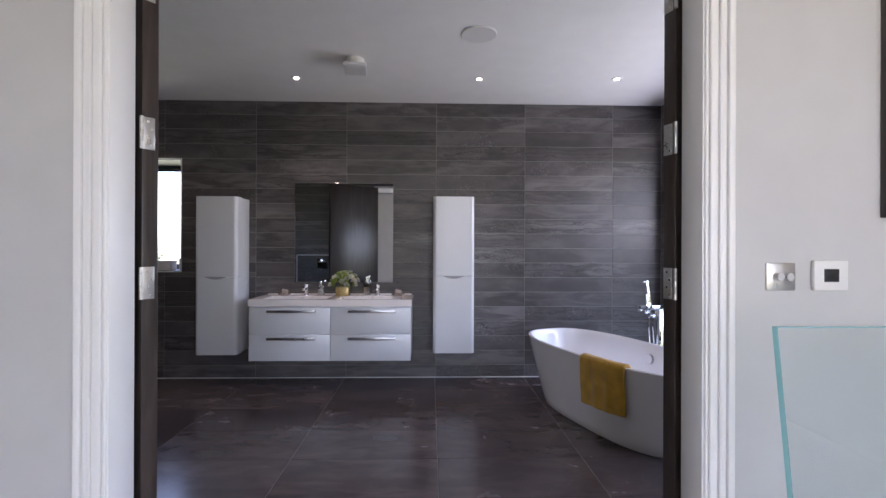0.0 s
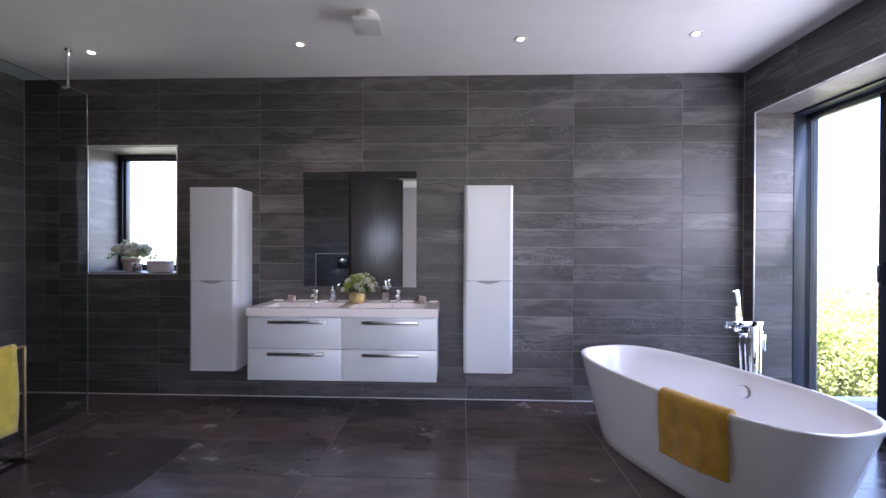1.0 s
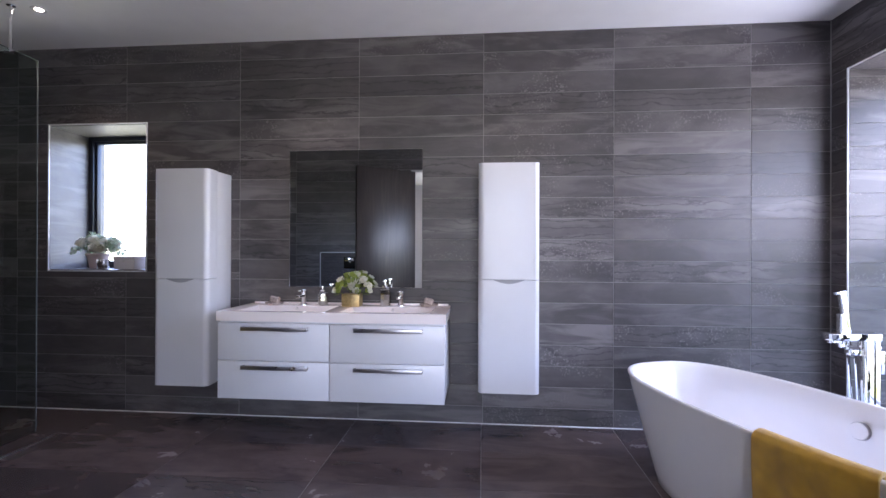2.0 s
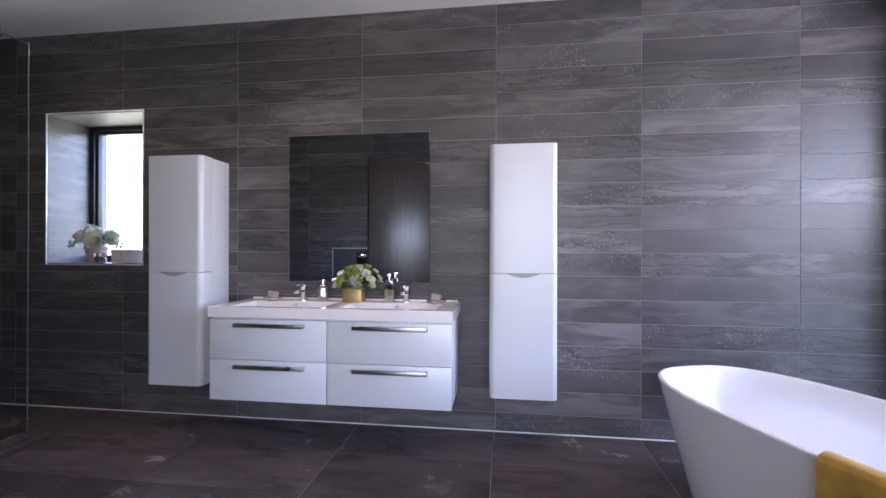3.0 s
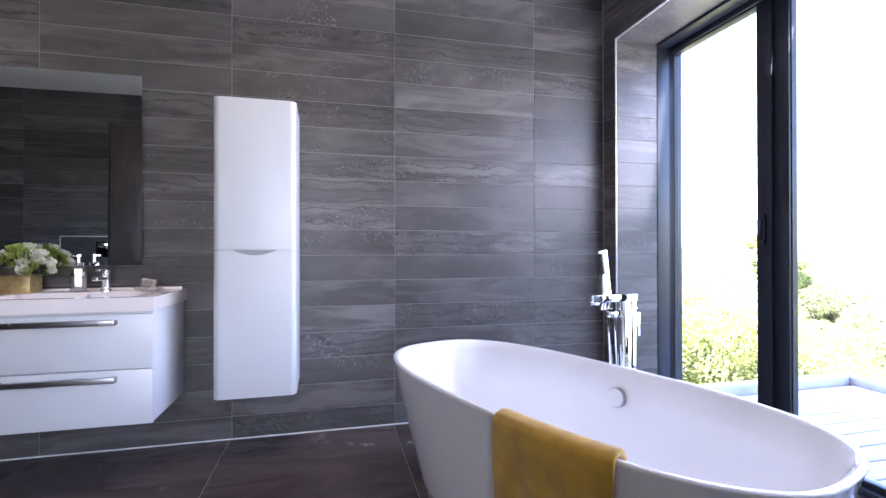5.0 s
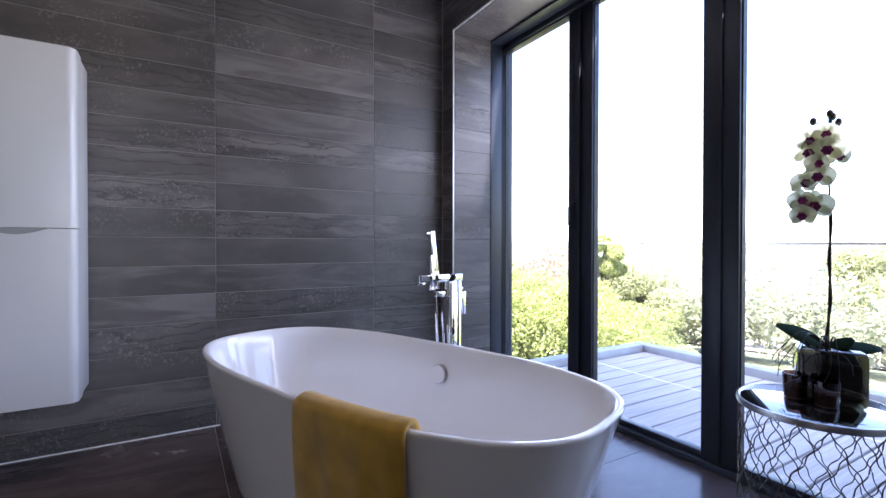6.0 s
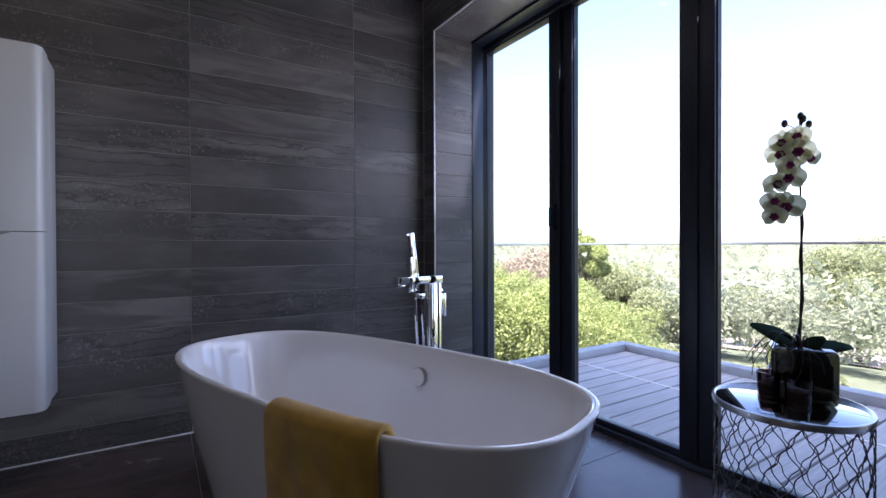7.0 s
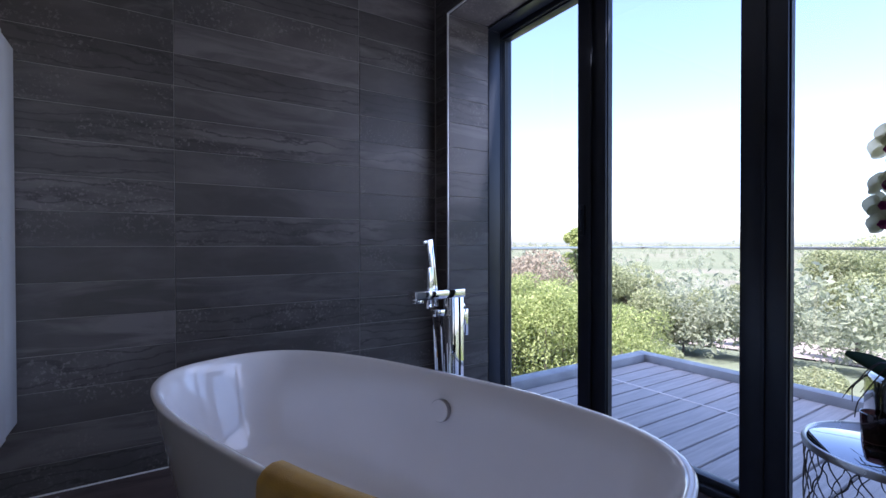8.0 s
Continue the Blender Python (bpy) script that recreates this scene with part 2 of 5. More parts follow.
# far leaves paler and greyer: distance haze is put into their colour
LEAF_WOODS = foliage("hazed_woods_leaf", (0.26, 0.29, 0.18), (0.42, 0.43, 0.31), 0.05, 0.6)


def deck_material():
    m, t, b = material("weathered_deck_board")
    v = coords(t, (1.5, 30, 30))
    f = noise_tex(t, v, 2.0, 7, 0.6)
    t.links.new(ramp(t, f, [(0.3, (0.38, 0.355, 0.34)), (0.7, (0.56, 0.525, 0.50))]), b.inputs["Base Color"])
    b.inputs["Roughness"].default_value = 0.85
    b.inputs["Specular IOR Level"].default_value = 0.25
    bump(t, b, f, 0.3, 0.004)
    return m


def ground_material():
    m, t, b = material("meadow_and_fields")
    c = t.nodes.new("ShaderNodeTexCoord")
    big = noise_tex(t, c.outputs["Object"], 0.012, 4, 0.5)
    small = noise_tex(t, c.outputs["Object"], 0.6, 6, 0.7)
    col = ramp(t, big, [(0.35, (0.115, 0.13, 0.085)), (0.5, (0.14, 0.15, 0.10)), (0.65, (0.165, 0.155, 0.12))])
    t.links.new(mixed(t, 1.0, col, ramp(t, small, [(0.3, grey(0.7)), (0.7, grey(1.2))]), "MULTIPLY"), b.inputs["Base Color"])
    b.inputs["Roughness"].default_value = 1.0
    b.inputs["Specular IOR Level"].default_value = 0.0
    bump(t, b, small, 0.3, 0.2)
    return m


DECK = deck_material()
GROUND = ground_material()
FIELD = plain("ploughed_field", (0.24, 0.19, 0.16), 0.95, var=0.15, scale=0.5)


# ---- building helpers ----
def mesh_of(name, bm, mat, smooth=30):
    me = bpy.data.meshes.new(name)
    bmesh.ops.recalc_face_normals(bm, faces=bm.faces)
    bm.to_mesh(me)
    bm.free()
    me.materials.append(mat)
    if smooth:
        me.polygons.foreach_set("use_smooth", [True] * len(me.polygons))
        me.set_sharp_from_angle(angle=radians(smooth))
    return me


def part(name, bm, mat, parent, label="", smooth=30):
    ob = new(name, mesh_of(name, bm, mat, smooth))
    ob.parent = parent
    if label:
        ob["label"] = label
    return ob


def thing(name, at, label, category, group="", kind=""):
    ob = new(name)
    ob.empty_display_size = 0.1
    ob.location = at
    return tagged(ob, label, category, group, kind)


def solid(name, bm, mat, label, category, group="", kind="", at=(0, 0, 0), smooth=30):
    ob = new(name, mesh_of(name, bm, mat, smooth))
    ob.location = at
    return tagged(ob, label, category, group, kind)


def box(bm, a, b, bevel=0.0, seg=2):
    """A box from corner a to corner b, its edges rounded."""
    c = [(p + q) / 2 for p, q in zip(a, b)]
    s = [abs(q - p) for p, q in zip(a, b)]
    made = bmesh.ops.create_cube(bm, size=1, matrix=Matrix.LocRotScale(c, None, s))
    if bevel:
        edges = {e for v in made["verts"] for e in v.link_edges}
        bmesh.ops.bevel(bm, geom=list(edges), offset=bevel, segments=seg, profile=0.5, affect="EDGES")
    return bm


def boxes(*corners, bevel=0.0):
    bm = bmesh.new()
    for a, b in corners:
        box(bm, a, b, bevel)
    return bm


def rod(bm, a, b, r, seg=12, r2=None):
    a, b = Vector(a), Vector(b)
    m = Matrix.Translation((a + b) / 2) @ (b - a).to_track_quat("Z", "Y").to_matrix().to_4x4()
    bmesh.ops.create_cone(bm, cap_ends=True, segments=seg, radius1=r, radius2=r if r2 is None else r2, depth=(b - a).length, matrix=m)
    return bm


def tube(bm, pts, r, seg=8, r_end=None):
    """A bent round bar along pts."""
    pts = [Vector(p) for p in pts]
    rings = []
    for i, p in enumerate(pts):
        d = (pts[min(i + 1, len(pts) - 1)] - pts[max(i - 1, 0)]).normalized()
        u = d.cross(Vector((0, 0, 1)) if abs(d.z) < 0.9 else Vector((1, 0, 0))).normalized()
        w = d.cross(u)
        k = r if r_end is None else r + (r_end - r) * i / (len(pts) - 1)
        rings.append([bm.verts.new(p + k * (math.cos(a) * u + math.sin(a) * w)) for a in (2 * math.pi * j / seg for j in range(seg))])
    for p, q in zip(rings, rings[1:]):
        for j in range(seg):
            bm.faces.new((p[j], p[(j + 1) % seg], q[(j + 1) % seg], q[j]))
    bm.faces.new(rings[0][::-1])
    bm.faces.new(rings[-1])
    return bm


def lathe(bm, profile, seg=32, at=(0, 0, 0)):
    """Rings of (radius, height); closed at both ends."""
    rings = [[bm.verts.new((at[0] + r * math.cos(2 * math.pi * j / seg), at[1] + r * math.sin(2 * math.pi * j / seg), at[2] + z)) for j in range(seg)] for r, z in profile]
    for p, q in zip(rings, rings[1:]):
        for j in range(seg):
            bm.faces.new((p[j], p[(j + 1) % seg], q[(j + 1) % seg], q[j]))
    bm.faces.new(rings[0][::-1])
    bm.faces.new(rings[-1])
    return bm


def petal(bm, at, out, up, length, width, cup=0.3, steps=4):
    """A curved leaf or petal blade from at, along out, bending towards up."""
    out, up = Vector(out).normalized(), Vector(up)
    up = (up - up.dot(out) * out).normalized()
    side = out.cross(up)
    rows = []
    for i in range(steps + 1):
        k = i / steps
        w = width * 0.5 * math.sin(math.pi * (0.08 + 0.86 * k)) ** 0.8
        mid = Vector(at) + out * length * k + up * length * cup * k * k
        rows.append([bm.verts.new(mid - side * w + up * w * 0.25), bm.verts.new(mid), bm.verts.new(mid + side * w + up * w * 0.25)])
    for p, q in zip(rows, rows[1:]):
        bm.faces.new((p[0], p[1], q[1], q[0]))
        bm.faces.new((p[1], p[2], q[2], q[1]))


def any_way(rng, zmin=-1.0):
    while True:
        v = Vector((rng.uniform(-1, 1), rng.uniform(-1, 1), rng.uniform(zmin, 1)))
        if 0.1 < v.length < 1:
            return v.normalized()


def rose(bm, at, way, r, rng):
    """Nested cupped petals round a bud."""
    way = Vector(way).normalized()
    u = way.orthogonal().normalized()
    w = way.cross(u)
    for ring, (n, spread, k) in enumerate(((4, 0.25, 0.7), (5, 0.6, 0.95), (6, 1.1, 1.1))):
        for i in range(n):
            a = 2 * math.pi * (i + 0.5 * ring + rng.random() * 0.2) / n
            d = math.cos(a) * u + math.sin(a) * w
            petal(bm, Vector(at) - way * r * 0.5, way + d * spread, way - d * 0.5, r * k, r * 1.1, 0.25, 3)


# ---- the room ----
X0, X1, Y0, Y1, CEIL = -3.92, 2.305, 0.86, 3.90, 2.768       # tiled faces of the four walls, ceiling height
HALL_Y = 0.70                                                # hall face of the door wall
DL, DR, DOOR_TOP = -1.027, 0.794, 2.31                        # door opening
LIN_Y = 0.815                                                # bathroom end of the door lining
NW = (-3.337, -2.54, 1.063, 2.18)                            # small window in the north wall: x, x, z, z
EW = (0.97, 3.757, 2.388)                                    # window door in the east wall: y, y, top
PITCH, ROW, ROW0 = 0.9, 0.1475, 1.894 - 13 * 0.1475          # tile courses
GAP = 0.0027


def structure(name, bm, mat, label, category):
    return solid(name, bm, mat, label, category, kind="structure", smooth=0)


wall_north = structure("wall_north", boxes(
    ((X0 - 0.3, Y1 + 0.002, 0), (NW[0], 4.42, CEIL)), ((NW[1], Y1 + 0.002, 0), (2.80, 4.42, CEIL)),
    ((NW[0], Y1 + 0.002, 0), (NW[1], 4.42, NW[2])), ((NW[0], Y1 + 0.002, NW[3]), (NW[1], 4.42, CEIL))),
    GROUT, "wall clad in dark slate-look porcelain tiles with pale joints", "wall")
wall_east = structure("wall_east", boxes(
    ((X1 + 0.002, EW[1], 0), (2.80, Y1 + 0.002, CEIL)), ((X1 + 0.002, Y0 - 0.3, 0), (2.86, EW[0], CEIL)),
    ((X1 + 0.002, EW[0], EW[2]), (2.86, EW[1], CEIL))),
    GROUT, "dark tiled wall with a wide glazed opening to the balcony", "wall")
wall_south = structure("wall_south", boxes(
    ((X0 - 0.3, HALL_Y + 0.02, 0), (DL - 0.03, Y0 - 0.002, CEIL)), ((DR + 0.03, HALL_Y + 0.02, 0), (X1 + 0.002, Y0 - 0.002, CEIL)),
    ((DL - 0.03, HALL_Y + 0.02, DOOR_TOP + 0.03), (DR + 0.03, Y0 - 0.002, CEIL))),
    GROUT, "dark tiled wall with the double doorway", "wall")
wall_west = structure("wall_west", boxes(((X0 - 0.3, Y0 - 0.002, 0), (X0 - 0.002, Y1 + 0.002, CEIL))),
                      GROUT, "dark tiled wall behind the walk-in shower", "wall")
ceiling = structure("ceiling", boxes(((X0 - 0.3, HALL_Y, CEIL), (2.86, 4.42, CEIL + 0.25))), CEILING_PAINT,
                    "plain matt white plaster ceiling with recessed lamps", "ceiling")
floor = structure("floor", boxes(((X0 - 0.3, HALL_Y, -0.2), (2.72, Y1 + 0.01, -0.002))), GROUT,
                  "dark brown-grey stone-look floor tiles with fine joints", "floor")
# out of view; slab added to throw the house's shadow on the balcony
roof = structure("roof", boxes(((-7, -7, CEIL + 0.26), (3.15, 4.9, CEIL + 0.55))), RENDER_WALL, "plain flat roof added unseen over the house to shade the deck", "roof")

# hall: walls, floor, ceiling; daylight comes in by a wide window behind
HX0, HX1, HY0 = -2.6, 2.66, -3.6
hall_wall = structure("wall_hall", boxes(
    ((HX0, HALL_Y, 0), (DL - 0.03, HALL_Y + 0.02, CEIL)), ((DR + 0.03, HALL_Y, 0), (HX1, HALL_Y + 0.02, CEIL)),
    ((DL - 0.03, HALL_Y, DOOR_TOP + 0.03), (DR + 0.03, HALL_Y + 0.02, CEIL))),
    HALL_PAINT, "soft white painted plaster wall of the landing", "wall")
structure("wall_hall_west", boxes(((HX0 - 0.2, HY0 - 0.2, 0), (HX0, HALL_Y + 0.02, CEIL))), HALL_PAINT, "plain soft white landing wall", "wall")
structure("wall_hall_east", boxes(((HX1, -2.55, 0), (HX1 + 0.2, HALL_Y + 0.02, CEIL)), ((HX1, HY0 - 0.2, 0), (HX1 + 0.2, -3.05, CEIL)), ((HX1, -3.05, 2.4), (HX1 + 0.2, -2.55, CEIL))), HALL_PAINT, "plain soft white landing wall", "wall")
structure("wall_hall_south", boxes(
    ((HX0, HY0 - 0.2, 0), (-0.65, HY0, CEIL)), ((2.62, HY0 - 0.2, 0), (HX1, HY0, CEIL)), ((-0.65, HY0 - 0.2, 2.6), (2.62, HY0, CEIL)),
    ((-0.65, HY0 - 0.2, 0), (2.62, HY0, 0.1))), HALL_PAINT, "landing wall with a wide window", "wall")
structure("ceiling_hall", boxes(((HX0, HY0, CEIL), (HX1, HALL_Y, CEIL + 0.25))), CEILING_PAINT, "plain white landing ceiling", "ceiling")
structure("floor_hall", boxes(((HX0, HY0, -0.2), (HX1, HALL_Y, -0.004))), CARPET, "pale grey carpeted landing floor", "floor")


# ---- door frame and doors ----
def door_frame():
    f = thing("door_1", (0, 0, 0), "white painted moulded door frame of the double doorway", "door frame", kind="structure")
    part("lining", boxes(((DL - 0.03, HALL_Y - 0.005, 0), (DL, LIN_Y, DOOR_TOP)), bevel=0.002), TRIM_PAINT, f)
    part("lining", boxes(((DR, HALL_Y - 0.005, 0), (DR + 0.03, LIN_Y, DOOR_TOP)), bevel=0.002), TRIM_PAINT, f)
    part("head_lining", boxes(((DL - 0.03, HALL_Y - 0.005, DOOR_TOP), (DR + 0.03, LIN_Y, DOOR_TOP + 0.03)), bevel=0.002), TRIM_PAINT, f)
    # stepped, rounded casing: (offset from the lining, width, depth)
    steps = ((0.0, 0.012, 0.012), (0.012, 0.026, 0.019), (0.038, 0.010, 0.026), (0.048, 0.016, 0.021), (0.064, 0.022, 0.030))
    for side, x in ((-1, DL - 0.005), (1, DR + 0.005)):
        bm = bmesh.new()
        for off, w, d in steps:
            a, b = sorted((x + side * off, x + side * (off + w)))
            box(bm, (a, HALL_Y - d, 0), (b, HALL_Y, DOOR_TOP + 0.008 + off + w), 0.004, 3)
        part("casing", bm, TRIM_PAINT, f, "moulded white casing")
    bm = bmesh.new()
    for off, w, d in steps:
        z = DOOR_TOP + 0.008 + off
        box(bm, (DL - 0.005 - off, HALL_Y - d, z), (DR + 0.005 + off, HALL_Y, z + w), 0.004, 3)
    part("casing", bm, TRIM_PAINT, f, "moulded white casing")


door_frame()


def door_leaf(hinge, turn, side, label):
    """A leaf hung at hinge; turn: degrees of its direction; side: where its thickness lies."""
    d = thing("door", (hinge[0], hinge[1], 0.008), label, "door", "pair of bathroom doors")
    d.rotation_euler = (0, 0, radians(turn))
    y0, y1 = (0, 0.05) if side > 0 else (-0.05, 0)
    part("leaf", boxes(((0, y0, 0), (0.86, y1, DOOR_TOP - 0.012)), bevel=0.0025), DOOR_WOOD, d)
    for z in (0.22, 1.112, 1.615, 2.115):
        h = part("hinge", boxes(((-0.0025, y0 + 0.012, z), (0.0005, y1 - 0.002, z + 0.108)), bevel=0.0008), STEEL, d, "satin steel butt hinge with screws")
        yk = y0 - 0.004 if side > 0 else y1 + 0.004
        bm = bmesh.new()
        for k in range(5):
            rod(bm, (-0.006, yk, z + k * 0.0218), (-0.006, yk, z + k * 0.0218 + 0.0206), 0.0065, 12)
        part("knuckle", bm, STEEL, h)
        bm = bmesh.new()
        for k in range(4):
            rod(bm, (-0.0036, (y0 + y1) / 2 + 0.008 * (1 if k % 2 else -0.3), z + 0.014 + k * 0.0265), (-0.0022, (y0 + y1) / 2 + 0.008 * (1 if k % 2 else -0.3), z + 0.014 + k * 0.0265), 0.0035, 10)
        part("screw", bm, CHROME, h)


door_leaf((-1.020, 0.838), 180 - 40, -1, "dark oak veneer door leaf standing wide open on steel hinges")
door_leaf((0.787, 0.838), 22, 1, "dark oak veneer door leaf folded back open on steel hinges")


# ---- landing details ----
def switch_plate():
    s = thing("dimmer_switch", (1.045, HALL_Y, 1.165), "brushed steel double rotary dimmer switch plate on the wall", "switch")
    part("plate", boxes(((-0.046, -0.007, 0), (0.046, 0, 0.086)), bevel=0.002), STEEL, s)
    for x in (-0.014, 0.016):
        bm = bmesh.new()
        rod(bm, (x, -0.007, 0.043), (x, -0.026, 0.043), 0.0135, 24, 0.012)
        part("knob", bm, CHROME, s, "polished chrome knob")


def thermostat():
    s = thing("thermostat", (1.20, HALL_Y, 1.165), "white square wall thermostat with a black display", "thermostat")
    part("body", boxes(((-0.055, -0.015, 0), (0.055, 0, 0.095)), bevel=0.004), PLASTIC, s)
    part("display", boxes(((-0.024, -0.0165, 0.027), (0.024, -0.014, 0.068)), bevel=0.001), BLACK, s, "black display")


def stair_screen():
    s = thing("glass_balustrade", (0.805, 0.40, 0), "clear greenish glass balustrade panel on the landing", "balustrade")
    bm = bmesh.new()
    out = [(0.105, 0.0), (0.0, 1.098), (1.9, 1.098), (1.9, 0.0)]
    a = [bm.verts.new((x, 0, z)) for x, z in out]
    b = [bm.verts.new((x, 0.017, z)) for x, z in out]
    bm.faces.new(a)
    bm.faces.new(b[::-1])
    p = part("pane", bm, STAIR_GLASS, s, smooth=0)
    p.visible_shadow = False
    bm = bmesh.new()
    box(bm, (-0.0005, 0.0005, 1.0975), (1.9, 0.0165, 1.0995))
    part("polished_edge", bm, GLASS_EDGE, s, "green polished glass edge")
    bm = bmesh.new()
    rod(bm, (0.1055, 0.0085, 0.0), (0.0005, 0.0085, 1.098), 0.0075, 4)
    part("polished_edge", bm, GLASS_EDGE, s)
    part("shoe", boxes(((0.02, -0.02, 0), (1.9, 0.037, 0.09)), bevel=0.003), STEEL, s, "brushed steel base shoe")


def hall_picture():
    s = thing("picture_frame", (1.37, HALL_Y, 1.395), "dark framed picture hung on the landing wall", "picture")
    w, h = 0.75, 0.95
    for a, b in (((0, -0.03, 0), (0.04, 0, h)), ((w - 0.04, -0.03, 0), (w, 0, h)), ((0.04, -0.03, 0), (w - 0.04, 0, 0.04)), ((0.04, -0.03, h - 0.04), (w - 0.04, 0, h))):
        part("rail", boxes((a, b), bevel=0.003), DOOR_WOOD, s)
    part("print", boxes(((0.04, -0.012, 0.04), (w - 0.04, -0.002, h - 0.04))), HALL_PAINT, s, "plain pale print")


switch_plate()
thermostat()
stair_screen()
hall_picture()
hp = thing("wall_sensor", (1.035, HALL_Y, 2.083), "small brushed steel wall plate near the doorway", "wall plate")
part("plate", boxes(((-0.046, -0.008, 0), (0.046, 0, 0.086)), bevel=0.002), STEEL, hp)


# ---- window door to the balcony ----
def window_door():
    w = thing("window_1", (2.70, 0, 0), "tall anthracite aluminium sliding glazed doors to the balcony", "window", kind="structure")
    y0, y1, top = EW
    part("head", boxes(((0, y0, top - 0.055), (0.09, y1, top)), bevel=0.003), FRAME_DARK, w)
    part("inner_head", boxes(((-0.10, y0, top - 0.022), (-0.001, y1 - 0.009, top - 0.008)), bevel=0.002), FRAME_DARK, w)
    part("inner_jamb", boxes(((-0.095, y1 - 0.008, 0.004), (-0.001, y1 - 0.0035, top - 0.024)), bevel=0.001), FRAME_DARK, w)
    part("threshold", boxes(((0, y0, -0.02), (0.12, y1, 0.030)), bevel=0.003), FRAME_DARK, w)
    part("jamb", boxes(((0, y1 - 0.010, 0.03), (0.09, y1, top - 0.055)), bevel=0.002), FRAME_DARK, w)
    part("jamb", boxes(((0, y0, 0.03), (0.09, y0 + 0.03, top - 0.055)), bevel=0.003), FRAME_DARK, w)
    # sashes: (glass from, glass to, stile widths, set back)
    sashes = ((3.130, 3.742, 0.085, 0.004, 0.012), (2.340, 2.959, 0.078, 0.084, 0.020), (1.574, 2.182, 0.092, 0.078, 0.012), (1.03, 1.374, 0.03, 0.10, 0.020))
    for g0, g1, s0, s1, dx in sashes:
        s = part("sash", boxes(((dx, g0 - s0, 0.032), (dx + 0.055, g0, top - 0.057)), bevel=0.004), FRAME_DARK, w)
        part("stile", boxes(((dx, g1, 0.032), (dx + 0.055, g1 + s1, top - 0.057)), bevel=0.004), FRAME_DARK, s)
        part("top_rail", boxes(((dx + 0.002, g0, 2.322), (dx + 0.053, g1, top - 0.057)), bevel=0.003), FRAME_DARK, s)
        part("bottom_rail", boxes(((dx + 0.002, g0, 0.032), (dx + 0.053, g1, 0.060)), bevel=0.003), FRAME_DARK, s)
        for a, b in (((dx + 0.012, g0, 0.060), (dx + 0.04, g0 + 0.006, 2.322)), ((dx + 0.012, g1 - 0.006, 0.060), (dx + 0.04, g1, 2.322))):
            part("gasket", boxes((a, b)), GASKET, s)
        bm = bmesh.new()
        f = [bm.verts.new((dx + 0.026, y, z)) for y, z in ((g0, 0.06), (g1, 0.06), (g1, 2.322), (g0, 2.322))]
        bm.faces.new(f)
        p = part("pane", bm, WINDOW_GLASS, s, smooth=0)
        p.visible_shadow = False
    h = part("handle", boxes(((-0.006, 3.075, 1.06), (0.012, 3.10, 1.22)), bevel=0.004), FRAME_DARK, w, "dark pull handle")
    part("grip", boxes(((-0.03, 3.081, 1.085), (-0.006, 3.094, 1.195)), bevel=0.004), FRAME_DARK, h)
    # slim chrome cover strips on the meeting stiles
    for y in (3.045, 2.256):
        part("cover_strip", boxes(((0.004, y - 0.006, 0.04), (0.012, y + 0.006, 2.32)), bevel=0.002), FRAME_DARK, w)


window_door()


def small_window():
    w = thing("window_2", ((NW[0] + NW[1]) / 2, 4.255, NW[2]), "small dark-framed window in a deep tiled recess", "window", kind="structure")
    hw, h = (NW[1] - NW[0]) / 2, NW[3] - NW[2]
    for a, b in (((-hw, 0, 0), (-hw + 0.040, 0.08, h)), ((hw - 0.040, 0, 0), (hw, 0.08, h)), ((-hw + 0.040, 0, 0), (hw - 0.040, 0.08, 0.040)), ((-hw + 0.040, 0, h - 0.040), (hw - 0.040, 0.08, h))):
        part("window_frame", boxes((a, b), bevel=0.004), FRAME_DARK, w)
    for a, b in (((-hw + 0.040, 0.02, 0.040), (-hw + 0.062, 0.06, h - 0.040)), ((hw - 0.062, 0.02, 0.040), (hw - 0.040, 0.06, h - 0.040)), ((-hw + 0.062, 0.02, 0.040), (hw - 0.062, 0.06, 0.062)), ((-hw + 0.062, 0.02, h - 0.062), (hw - 0.062, 0.06, h - 0.040))):
        part("sash", boxes((a, b), bevel=0.003), FRAME_DARK, w)
    bm = bmesh.new()
    bm.faces.new([bm.verts.new((x, 0.04, z)) for x, z in ((-hw + 0.055, 0.055), (hw - 0.055, 0.055), (hw - 0.055, h - 0.055), (-hw + 0.055, h - 0.055))])
    p = part("pane", bm, WINDOW_GLASS, w, smooth=0)
    p.visible_shadow = False


small_window()


